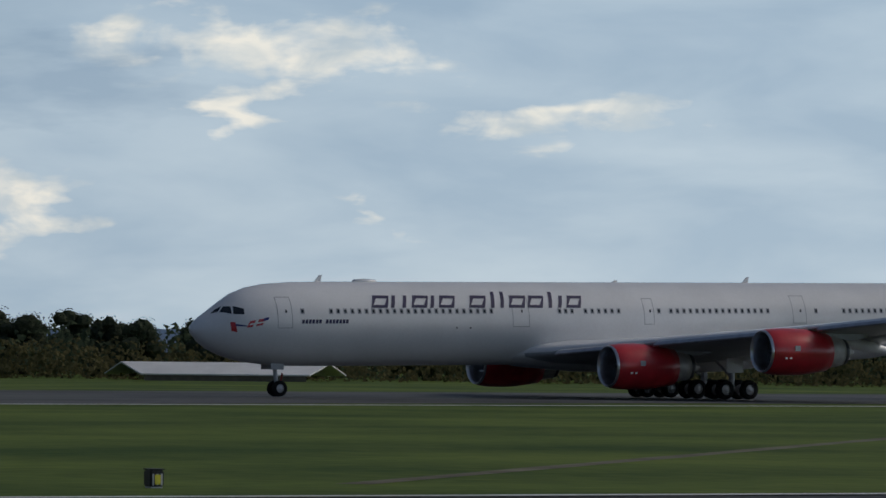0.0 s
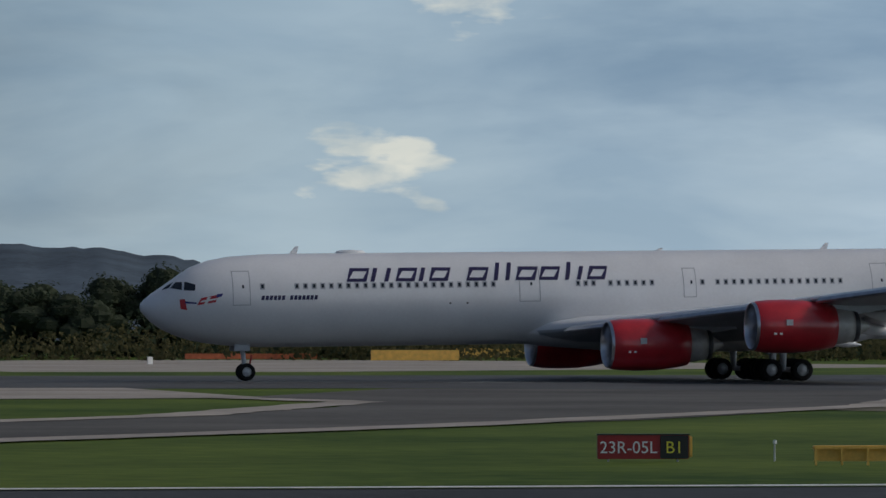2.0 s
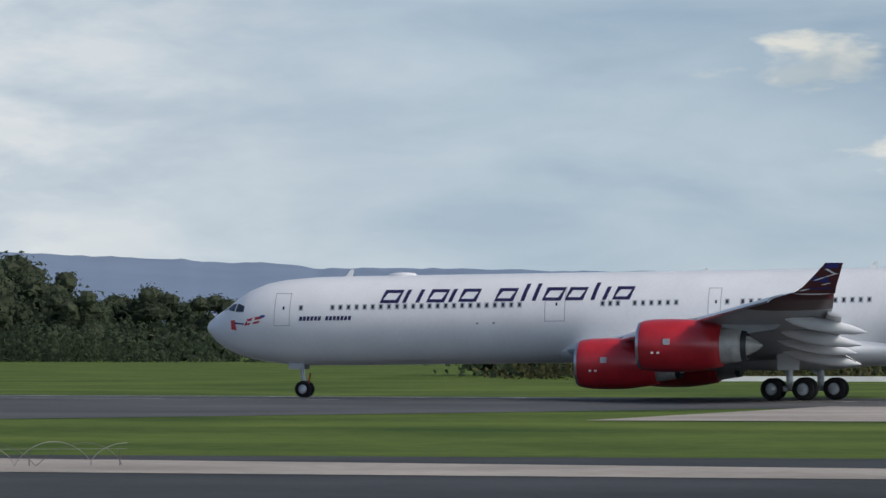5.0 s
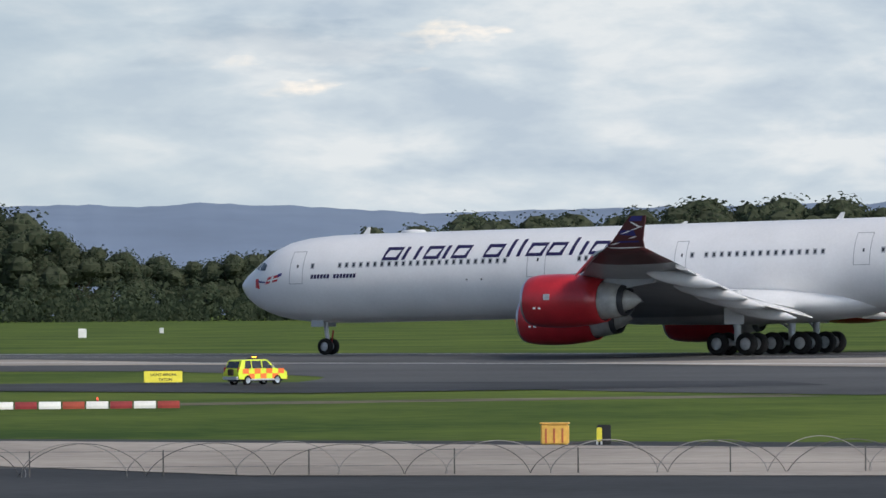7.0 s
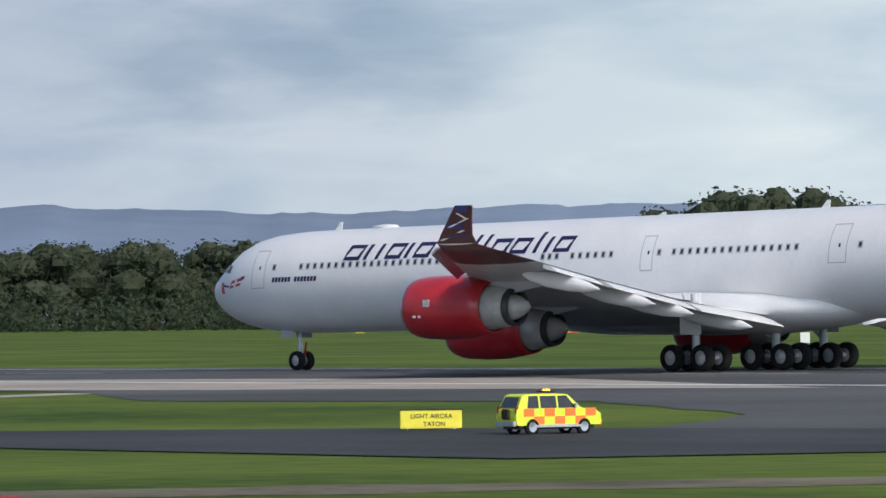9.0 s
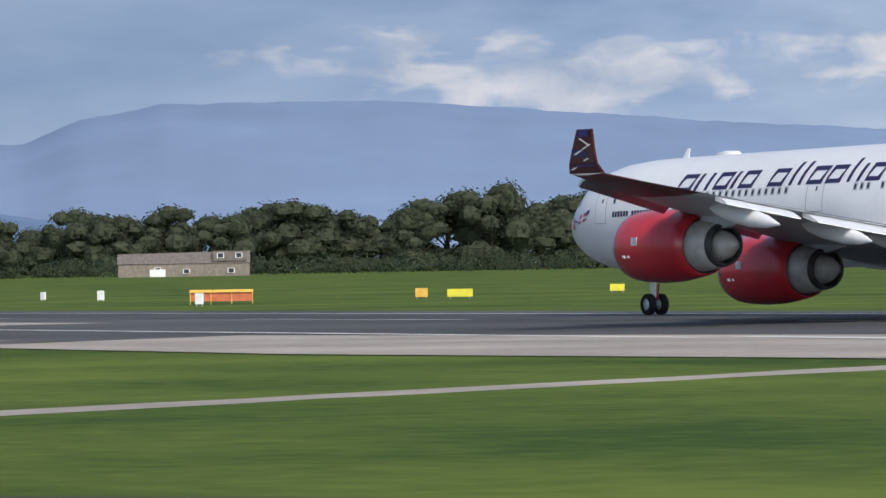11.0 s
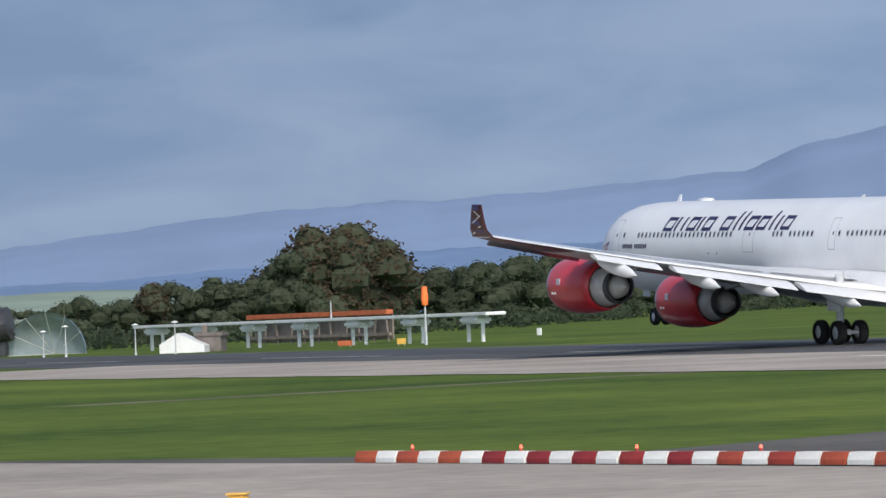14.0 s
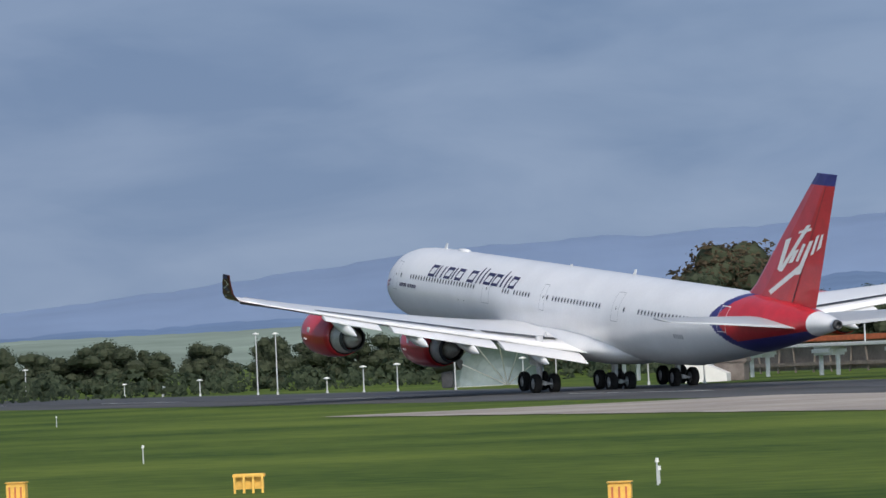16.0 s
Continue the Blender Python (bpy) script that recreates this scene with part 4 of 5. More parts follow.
    for sdy in (-1, 1):
        tp = [(0.8, 65.0, 71.6, 7.0, 0.55), (11.0, 71.2, 73.9, 7.9, 0.2)]
        verts = [(x, sdy * y, zz) for s, le, te, z, t in tp for x, y, zz in wing_section(s, le, te, z, t)]
        n = len(verts) // 2
        faces = [(k, (k + 1) % n, n + (k + 1) % n, n + k) for k in range(n)] + [tuple(range(n, 2 * n))]
        mesh_ob("tailplane", verts, faces, BELLY, ac, "grey swept tailplane", smooth=True)
    v, f = lathe([(0, 0.34), (0.35, 0.28), (0.36, 0.2), (0.1, 0.18)], n=20, centre=(75.2 - AX, 0, 7.4))
    mesh_ob("exhaust_pipe", v, f, DARKMET, ac, "dark exhaust of the tail unit", smooth=True)
    # landing gear
    for y in (-0.38, 0.38):
        wheel(ac, 6.67, y, 0.55, 0.36)
    part("nose_leg", tube((6.67 - AX, 0, 0.55), (6.4 - AX, 0, 2.5), 0.13, 0.17, 14), GEARGREY, ac, "grey nose gear leg")
    part("axle", tube((6.67 - AX, -0.38, 0.55), (6.67 - AX, 0.38, 0.55), 0.08), GEARGREY, ac)
    for y in (-0.75, 0.75):
        part("gear_door", box(5.8 - AX, 6.8 - AX, y - 0.03, y + 0.03, 1.85, 2.4, 0.02), BELLY, ac, "grey nose gear door")
    part("torque_link", tube((6.9 - AX, 0, 0.75), (7.05 - AX, 0, 1.6), 0.06), SIGNRED, ac, "dark red torque link")
    for y in (-5.35, 5.35):
        bogie(ac, 39.9, y, 4.0)
        part("gear_door", box(39.2 - AX, 40.6 - AX, y * 1.08 - 0.04, y * 1.08 + 0.04, 1.9, 3.6, 0.03), WHITE, ac, "white main gear door")
    bogie(ac, 40.9, 0, 2.6)
    return ac, wings


AIRLINER, WINGS = airliner()


# ---- trees and scrub ----
def leaf_cloud(lobes, n, size, rng):
    """Verts and faces of many small leaf clumps over the given lobes (centre, radii)."""
    verts, faces = [], []
    wts = np.array([r[0] * r[2] for c, r in lobes])
    pick = rng.choice(len(lobes), n, p=wts / wts.sum())
    for k in pick:
        c, r = lobes[k]
        d = rng.normal(size=3)
        d /= np.linalg.norm(d)
        p = np.array(c) + d * np.array(r) * rng.uniform(0.7, 1.12)
        u = rng.normal(size=3)
        u -= d * (u @ d) * 0.8
        u /= np.linalg.norm(u)
        v = np.cross(d, u)
        v /= np.linalg.norm(v)
        s = size * rng.uniform(0.55, 1.3)
        b = len(verts)
        bend = d * s * 0.3
        verts += [p - u * s - bend, p + v * s * 0.7 + bend, p + u * s - bend, p - v * s * 0.7 + bend]
        faces += [(b, b + 1, b + 3), (b + 1, b + 2, b + 3)]
    return verts, faces


def crown_mesh(seed, tall, autumn=False):
    """A crown about one metre high in all, to be scaled to its tree: uneven lobes of leaf clumps round a dark inside."""
    rng = np.random.default_rng(seed)
    lobes = []
    for i in range(24):
        z = rng.uniform(0.1, 0.86)
        spread = 0.36 * math.sin(math.pi * min(1, (z + 0.12) / 1.12)) ** 0.6 if not tall else 0.2 * math.sin(math.pi * min(1, (z + 0.1) / 1.1)) ** 0.6
        a, q = rng.uniform(0, 6.28), rng.uniform(0.2, 1.0) * spread
        r = rng.uniform(0.12, 0.2) * (0.75 if tall else 1.0)
        lobes.append(((q * math.cos(a), q * math.sin(a), z), (r * 1.1, r * 1.1, r)))
    v, f = leaf_cloud(lobes, 2600, 0.022, rng)
    nf = len(f)
    for c, r in lobes:
        b = len(v)
        for i in range(4):
            for j in range(7):
                th, ph = math.pi * (i + 0.5) / 4, 2 * math.pi * j / 7
                k = 0.76 + 0.12 * rng.uniform(-1, 1)
                v.append(np.array(c) + k * np.array((r[0] * math.sin(th) * math.cos(ph), r[1] * math.sin(th) * math.sin(ph), r[2] * math.cos(th))))
        for i in range(3):
            for j in range(7):
                f.append((b + i * 7 + j, b + i * 7 + (j + 1) % 7, b + (i + 1) * 7 + (j + 1) % 7, b + (i + 1) * 7 + j))
        f.append(tuple(b + j for j in range(7)))
        f.append(tuple(b + 21 + j for j in range(7)))
    me = bpy.data.meshes.new("crown")
    me.from_pydata([tuple(map(float, p)) for p in v], [], f)
    me.materials.append(AUTUMN if autumn else LEAF)
    me.materials.append(LEAFCORE)
    me.polygons.foreach_set("material_index", [0] * nf + [1] * (len(f) - nf))
    me.update()
    return me


def trunk_mesh():
    bm = tube((0, 0, 0), (0.01, 0, 0.45), 0.028, 0.016, 7)
    for k in range(4):
        a = k * 1.6
        tube((0.005, 0, 0.22 + 0.06 * k), (0.2 * math.cos(a), 0.2 * math.sin(a), 0.46 + 0.08 * k), 0.011, 0.004, 5, bm)
    me = bpy.data.meshes.new("trunk")
    bm.to_mesh(me)
    bm.free()
    me.materials.append(BARK)
    return me


CROWNS = [crown_mesh(s, False) for s in (3, 5, 8, 13)]
TALL_CROWNS = [crown_mesh(s, True) for s in (21, 34)]
RUSSET_CROWNS = [crown_mesh(55, False, True)]
TRUNK = trunk_mesh()
TREE_RNG = np.random.default_rng(77)


def tree(x, y, h, wide=1.0, kind="green"):
    e = empty("tree", x, y, 0, float(TREE_RNG.uniform(0, 360)))
    e.scale = (h * wide, h * wide, h)
    pool = {"green": CROWNS, "tall": TALL_CROWNS, "russet": RUSSET_CROWNS}[kind]
    for nm, me in (("trunk", TRUNK), ("crown", pool[int(TREE_RNG.integers(len(pool)))])):
        o = new(nm, me)
        o.parent = e
    lab = {"green": "broad dark green tree in full leaf beyond the runway", "tall": "slim dark green tree beyond the runway", "russet": "tree with thin russet-brown foliage beyond the runway"}[kind]
    tagged(e, lab, "tree", "trees round the airfield")
    return e


EAST = [(-36, 70), (-25.4, 74), (-24.7, 73), (-24.1, 97), (-23.3, 66), (-21, 84), (-18.2, 81), (-17.7, 100), (-17.2, 82), (-16.4, 88), (-14, 100), (-13.4, 86), (-12.9, 110), (-12.4, 96), (-11.5, 105), (-10.3, 110), (-9.9, 145),
        (-9.2, 85), (-8.4, 100), (-6, 112), (-5.5, 142), (-5, 132), (-3, 95), (-1, 95), (-0.2, 106), (1, 140), (1.5, 170), (2, 135), (2.8, 115), (4, 122), (5, 122), (7.1, 128), (7.7, 100), (8.7, 124), (9.3, 142), (12, 130), (16, 140)]
MID = [(17, 112), (19.2, 125), (19.9, 198), (21, 206), (21.7, 132), (23.3, 140), (24.2, 192), (26, 214), (28, 206), (30, 185), (31.4, 176), (32.5, 140), (33.4, 106), (35.2, 104), (36.1, 150), (36.7, 222), (37.6, 238), (38.5, 218), (39.2, 146), (40.5, 142), (41.2, 150), (41.8, 138), (44, 140), (48, 130)]
WEST = [(47, 125), (53, 130), (55.5, 145), (57, 118), (59, 122), (61, 95), (62.5, 98), (64, 82), (66, 92), (67.6, 90), (67.8, 148), (68.5, 150), (68.7, 90), (69.4, 84), (70.2, 66), (70.9, 42), (72.5, 40), (73.2, 56), (73.8, 38), (76, 40), (80, 38)]


def on_bearing(eye, az, d):
    a = radians(az)
    return eye[0] - d * math.sin(a), eye[1] + d * math.cos(a)


def woods():
    az = -37.0
    while az < 17:
        d = TREE_RNG.uniform(575, 660)
        h = (lerp_line(EAST, az) * TREE_RNG.uniform(0.82, 1.03)) / 8500 * d + EYE_Z
        tree(*on_bearing((-18, -297), az, d), h, TREE_RNG.uniform(1.05, 1.6))
        az += TREE_RNG.uniform(0.36, 0.62)
    az = 17.5
    while az < 47:
        d = TREE_RNG.uniform(1480, 1640)
        h = (lerp_line(MID, az) * TREE_RNG.uniform(0.85, 1.02)) / 8500 * d + EYE_Z
        tree(*on_bearing((-60, -258), az, d), h, TREE_RNG.uniform(1.0, 1.4))
        az += TREE_RNG.uniform(0.34, 0.55)
    az = 47.0
    while az < 79:
        d = lerp_line([(47, 1500), (61, 1300), (66, 760), (69, 640), (79, 620)], az) * TREE_RNG.uniform(1.0, 1.1)
        h = (lerp_line(WEST, az) * TREE_RNG.uniform(0.68, 1.08) + 16 * noise.noise((az * 1.7, 3.3, 0))) / 8500 * d + EYE_Z
        kind = "russet" if 67.7 < az < 68.4 or 70.2 < az < 70.5 else ("tall" if 72 < az < 73 else "green")
        tree(*on_bearing((-200, -140), az, d), h, TREE_RNG.uniform(1.1, 1.6), kind)
        az += TREE_RNG.uniform(0.2, 0.36)


woods()


def scrub(name, place, n, hmin, hmax, size, material, label, seed):
    """Low growth that nobody could count: clumps of leaves strewn along a belt. place(u, rng) gives a spot on the ground and a height factor."""
    rng = np.random.default_rng(seed)
    lobes = []
    for i in range(n):
        x, y, k = place(i / n, rng)
        h = rng.uniform(hmin, hmax) * k
        lobes.append(((x, y, h * 0.45), (h * rng.uniform(0.7, 1.4), h * 0.6, h * 0.6)))
    v, f = leaf_cloud(lobes, n * 60, size, rng)
    return tagged(mesh_ob(name, v, f, material), label, "scrub", kind="stuff")


def belt_east(u, rng):
    az = -37 + 54 * u
    return (*on_bearing((-18, -297), az, rng.uniform(530, 570)), 1.0)


def belt_thicket(u, rng):
    az = -37 + 54 * u
    return (*on_bearing((-18, -297), az, rng.uniform(585, 640)), 0.5 + lerp_line(EAST, az) / 180)


def belt_copse(u, rng):
    az = 17 + 31 * u
    return (*on_bearing((-60, -258), az, rng.uniform(1490, 1600)), 0.5 + lerp_line(MID, az) / 200)


def belt_mid(u, rng):
    return (*on_bearing((-60, -258), 17 + 30 * u, rng.uniform(1380, 1470)), 1.0)


def belt_west(u, rng):
    az = 47 + 32 * u
    d = lerp_line([(47, 1420), (61, 1230), (66, 710), (69, 595), (79, 575)], az) * rng.uniform(0.98, 1.05)
    return (*on_bearing((-200, -140), az, d), d / 900)


scrub("scrub", belt_east, 420, 1.6, 4.6, 0.38, SCRUB, "pale olive and straw-coloured scrub below the trees", 4)
scrub("thicket", belt_thicket, 420, 4.0, 7.5, 0.6, LEAF, "dense dark green thicket filling the wood edge", 14)
scrub("copse_undergrowth", belt_copse, 320, 10, 18, 1.3, LEAF, "dense dark green undergrowth between the trees", 15)
scrub("hedge", belt_mid, 340, 5.5, 12, 0.95, LEAF, "dark green hedgerow at the airfield edge", 6)
scrub("undergrowth", belt_west, 460, 2.0, 4.2, 0.42, LEAF, "dark green undergrowth below the trees", 9)


# ---- signs, barriers and airfield furniture ----
def board(name, x, y, w, h, d, base, material, label, cat_, rz=0.0, legs=True, group="", trim=None):
    """A board on short legs, its face towards the near grass."""
    e = empty(name, x, y, 0, rz)
    tagged(e, label, cat_, group)
    part("panel", box(-w / 2, w / 2, -d / 2, d / 2, base, base + h, 0.015), material, e)
    if trim:
        part("trim", box(-w / 2 - 0.015, w / 2 + 0.015, -d / 2 - 0.012, d / 2 + 0.012, base + h, base + h + 0.03), trim, e, "thin dark top edge")
    if legs and base > 0.02:
        for k in (-0.38, 0.38):
            part("leg", box(k * w - 0.02, k * w + 0.02, -0.02, 0.02, 0, base), GREYPOLE, e)
    return e


def lettering(parent, text, x, y, z, size, material, label):
    c = bpy.data.curves.new("lettering", "FONT")
    c.body, c.size, c.align_x, c.extrude = text, size, "CENTER", 0.004
    t = bpy.data.objects.new("t", c)
    me = bpy.data.meshes.new_from_object(t)
    bpy.data.objects.remove(t)
    me.materials.append(material)
    o = new("lettering", me)
    o.parent = parent
    o.matrix_basis = pose(x, y, z, 90, 0, 0)
    return tagged(o, label)


def red_sign():
    e = board("guidance_sign", 13.0, -184.6, 2.15, 0.56, 0.16, 0.06, SIGNRED, "dark red and black lit runway sign with white characters", "sign", trim=SIGNBLACK, rz=-8)
    part("panel", box(0.4, 1.06, -0.1, 0.0, 0.07, 0.61, 0.01), SIGNBLACK, e, "black end panel")
    part("end_cap", box(1.08, 1.16, -0.08, 0.08, 0.1, 0.6, 0.02), YELLOW, e, "pale yellow end cap")
    lettering(e, "23R-05L", -0.35, -0.09, 0.2, 0.4, SIGNWHITE, "white runway characters")
    lettering(e, "B1", 0.73, -0.11, 0.2, 0.4, SIGNYEL, "pale yellow characters")


def yellow_sign():
    e = board("information_sign", -168.9, -103.6, 1.65, 0.48, 0.07, 0.06, SIGNYEL, "yellow board with black lettering beside the service road", "sign", trim=SIGNBLACK, rz=52)
    lettering(e, "LIGHT AIRCRA", -0.0, -0.045, 0.33, 0.17, SIGNBLACK, "black lettering")
    lettering(e, "TATON", 0.08, -0.045, 0.12, 0.17, SIGNBLACK, "black lettering")


red_sign()
yellow_sign()


def trough(x, y, w, rz=0.0, h=0.45, label="yellow slatted frame barrier on thin legs"):
    e = empty("slatted_barrier", x, y, 0, rz)
    tagged(e, label, "barrier")
    part("top_rail", box(-w / 2, w / 2, -0.12, 0.12, h * 0.8, h, 0.02), YELLOW, e)
    part("panel", box(-w / 2 + 0.04, w / 2 - 0.04, 0.02, 0.06, h * 0.2, h * 0.8), ORANGE if w > 3 else YELLOW, e, "ochre lower panel")
    for k in range(4):
        u = -w / 2 + 0.05 + k * (w - 0.1) / 3
        part("leg", box(u - 0.025, u + 0.025, -0.14, -0.09, 0, h * 0.86), YELLOW, e)


trough(16.9, -188.5, 1.9, -8)
trough(-241, -102, 1.15, 60, 0.36)
trough(-441.5, 39.5, 4.8, 55, 1.1, "long yellow barrier trough on the far grass")
trough(-412.5, -101, 0.75, 60, 0.45)


def small_box(name, x, y, w, h, mt, label, cat_, rz=0.0):
    e = empty(name, x, y, 0, rz)
    tagged(e, label, cat_)
    part("body", box(-w / 2, w / 2, -0.18, 0.18, 0.03, h, 0.03), mt, e)
    part("lid", box(-w / 2 - 0.02, w / 2 + 0.02, -0.2, 0.2, h, h + 0.03, 0.01), mt, e)
    part("foot", box(-w / 2 + 0.03, w / 2 - 0.03, -0.15, 0.15, 0, 0.04), GREYPOLE, e)
    for k in (-0.3, 0.0, 0.3):
        part("slot", box(k * w - 0.02, k * w + 0.02, -0.19, -0.17, h * 0.15, h * 0.8), ORANGE if mt is YELLOW else GREYPOLE, e)


small_box("marker_box", 75, -92, 0.95, 0.55, SIGNWHITE, "white cabinet on the grass by the runway", "cabinet")
small_box("marker_box", -36.6, -150, 0.58, 0.52, YELLOW, "yellow slotted cabinet on the grass", "cabinet")
small_box("marker_box", -108.6, -176, 0.6, 0.48, YELLOW, "pale yellow slotted cabinet beside the apron", "cabinet", 25)
small_box("marker_box", -357, -104.5, 0.5, 0.42, YELLOW, "pale yellow cabinet beside the taxiway", "cabinet", 60)
small_box("marker_box", -416, -105.5, 0.45, 0.42, YELLOW, "yellow cabinet on the grass", "cabinet", 60)
small_box("marker_box", -393.5, -100.2, 0.45, 0.36, YELLOW, "pale yellow cabinet on the grass", "cabinet", 60)
small_box("marker_box", -302, -112, 0.3, 0.36, YELLOW, "yellow box beside the taxiway", "cabinet", 60)
small_box("concrete_block", -25.6, -219, 0.7, 0.42, SIGNWHITE, "whitewashed block on the apron", "block")
small_box("black_marker", 45, -198, 0.34, 0.4, SIGNBLACK, "small black marker box with a pale face", "marker")
e_ = board("marker_board", 45, -198.2, 0.14, 0.22, 0.02, 0.08, SIGNYEL, "tiny yellow plate on the grass", "marker", legs=False)
board("marker_board", -107.6, -175.6, 0.3, 0.44, 0.05, 0.02, SIGNBLACK, "small black and yellow taxiway board", "sign", 25)
board("marker_board", -107.65, -175.72, 0.12, 0.3, 0.02, 0.1, SIGNYEL, "narrow yellow plate on the taxiway board", "sign", 25)


def no_entry():
    e = board("no_entry_sign", -35.5, -153, 0.62, 0.58, 0.08, 0.03, SIGNRED, "square red no-entry board with a white ring", "sign")
    v, f = lathe([(-0.05, 0.17), (-0.05, 0.22), (-0.04, 0.22), (-0.04, 0.17)], axis="y", n=28, centre=(0, 0, 0.32), close=True)
    mesh_ob("ring", v, f, SIGNWHITE, e, "white ring")
    part("bar", box(-0.13, 0.13, -0.055, -0.04, 0.29, 0.35), SIGNWHITE, e, "white bar")


no_entry()


def marker_post(x, y, h, mt=None, label="thin white marker post in the grass"):
    e = empty("marker_post", x, y)
    tagged(e, label, "post")
    part("shaft", tube((0, 0, 0), (0, 0, h), 0.026, 0.02, 8), mt or GREYPOLE, e)
    part("cap", tube((0, 0, h), (0.02, 0, h + 0.08), 0.05, 0.035, 8), SIGNWHITE, e)


for x, y, h in ((-30, -154, 0.5), (-384, -90, 0.55), (-402, -95.5, 0.5), (-403, -95.0, 0.3), (-450, -91, 0.5), (-554, -61, 0.5), (16.1, -185, 0.42)):
    marker_post(x, y, h)


def light_unit(x, y, mt, label, k=1.0):
    e = empty("taxiway_light", x, y)
    tagged(e, label, "light")
    part("housing", box(-0.35 * k, 0.1 * k, -0.1 * k, 0.1 * k, 0.03, 0.2 * k, 0.03), SIGNBLACK, e)
    part("base", box(-0.45 * k, 0.35 * k, -0.15 * k, 0.15 * k, 0, 0.05), CONCRETE, e)
    v, f = lathe([(-0.12 * k, 0.02), (-0.11 * k, 0.09 * k), (0, 0.1 * k), (0.02, 0.02)], axis="y", n=14, centre=(0.2 * k, 0, 0.13 * k))
    mesh_ob("lens", v, f, mt, e, "glowing lens", smooth=True)


light_unit(-29, -167.6, AMBER, "amber runway guard light, lit")
light_unit(-10, -174, GREYPOLE, "low dark light fitting in the grass")
light_unit(-9, -173, GREYPOLE, "low dark light fitting in the grass")


def stud(x, y, k=1.0):
    e = empty("edge_light", x, y)
    tagged(e, "small red edge light, lit", "light", "red lights along the apron strip")
    part("base", tube((0, 0, 0), (0, 0, 0.06 * k + 0.05), 0.06 * k, 0.05 * k, 8), SIGNBLACK, e)
    part("lens", tube((0, 0, 0.05 + 0.06 * k), (0, 0, 0.07 + 0.11 * k), 0.05 * k, 0.02 * k, 8), REDLAMP, e)


for i in range(12):
    stud(-62 + 1.35 * i, -187.6 + 0.12 * i, 0.8)

# distant boards and rails along the far grass
for x, y, w, h, mt, lab in ((98, 204, 9.6, 1.1, YELLOW, "long yellow barrier on the far grass"), (86, 233, 15, 0.6, ORANGE, "long orange-red barrier on the far grass"), (123, 268, 10, 1.1, YELLOW, "long yellow barrier on the far grass"),
                           (30, 241, 4.4, 1.1, SIGNYEL, "yellow and black far taxiway board"), (14, 214, 6.5, 0.9, ORANGE, "faded orange barrier on the far grass"),
                           (-78, 209, 5.5, 0.8, SIGNRED, "dark red far taxiway board"), (-30, 214, 2.2, 0.6, ORANGE, "small orange far board"), (-105, 205, 6.4, 0.8, SIGNRED, "dark red far taxiway board"), (-84, 208, 2.0, 0.7, ORANGE, "small orange far board"),
                           (-445, 63, 2.1, 0.62, SIGNYEL, "yellow far taxiway board"), (-470, 95, 1.3, 0.6, SIGNYEL, "yellow far taxiway board"), (-447.5, 61, 1.0, 0.72, YELLOW, "orange end of the far taxiway board"),
                           (-428, 30, 0.6, 0.8, SIGNWHITE, "small white and red distance board"), (-469, 30, 0.7, 0.8, SIGNWHITE, "small white and black distance board"), (-484, 52, 0.6, 0.8, SIGNWHITE, "small white and black distance board"),
                           (-365, 165, 0.9, 1.0, SIGNWHITE, "small white and red distance board"), (-606, 412, 2.4, 2.0, HIORANGE, "bright orange square board"), (-690, 450, 1.6, 1.4, SIGNYEL, "small yellow far board"),
                           (-615, 472, 3.0, 1.4, SIGNYEL, "yellow far taxiway board"), (-618, 470, 1.4, 1.3, YELLOW, "orange end of a far board"), (-511, 40, 2.2, 0.9, YELLOW, "small yellow far taxiway board"), (-622, 26, 1.4, 0.45, ORANGE, "orange barrier by the antenna"), (-612, 27, 0.8, 0.5, YELLOW, "yellow barrier by the antenna")):
    board("far_board", x, y, w, h, 0.2, 0.15, mt, lab, "board", (35 if x < -300 else 10 if x < -100 else 0))
for x, y in ((-26, 113), (6, 118), (60, 150), (130, 140), (-300, 190), (-330, 210), (-420, 260), (-506, 58), (-547, 59), (-492, 42), (-560, 50), (-654, 60)):
    board("distance_marker", x, y, 0.55, 0.7, 0.15, 0.1, SIGNWHITE, "small white marker board in the far grass", "marker", 20)


def white_rail():
    e = empty("perimeter_rail", 0, 0)
    tagged(e, "long low white perimeter wall beyond the far grass", "wall")
    pts = [(52, 213), (27, 216), (-18, 218), (-63, 216), (-107, 210), (-160, 198)]
    for (xa, ya), (xb, yb) in zip(pts, pts[1:]):
        bm = bmesh.new()
        vs = [bm.verts.new(p) for p in ((xa, ya, 0), (xb, yb, 0), (xb, yb, 0.55), (xa, ya, 0.55), (xa, ya + 0.4, 0), (xb, yb + 0.4, 0), (xb, yb + 0.4, 0.55), (xa, ya + 0.4, 0.55))]
        for q in ((0, 1, 2, 3), (4, 7, 6, 5), (3, 2, 6, 7)):
            bm.faces.new([vs[i] for i in q])
        part("panel", bm, SHED, e)


white_rail()
patch("far_taxiway", [(60, 72), (36, 74), (30, 140), (50, 212), (60, 230), (90, 240), (110, 220), (140, 130)], 0.02, CONCRETE, "pale taxiway beyond the runway", "taxiway")


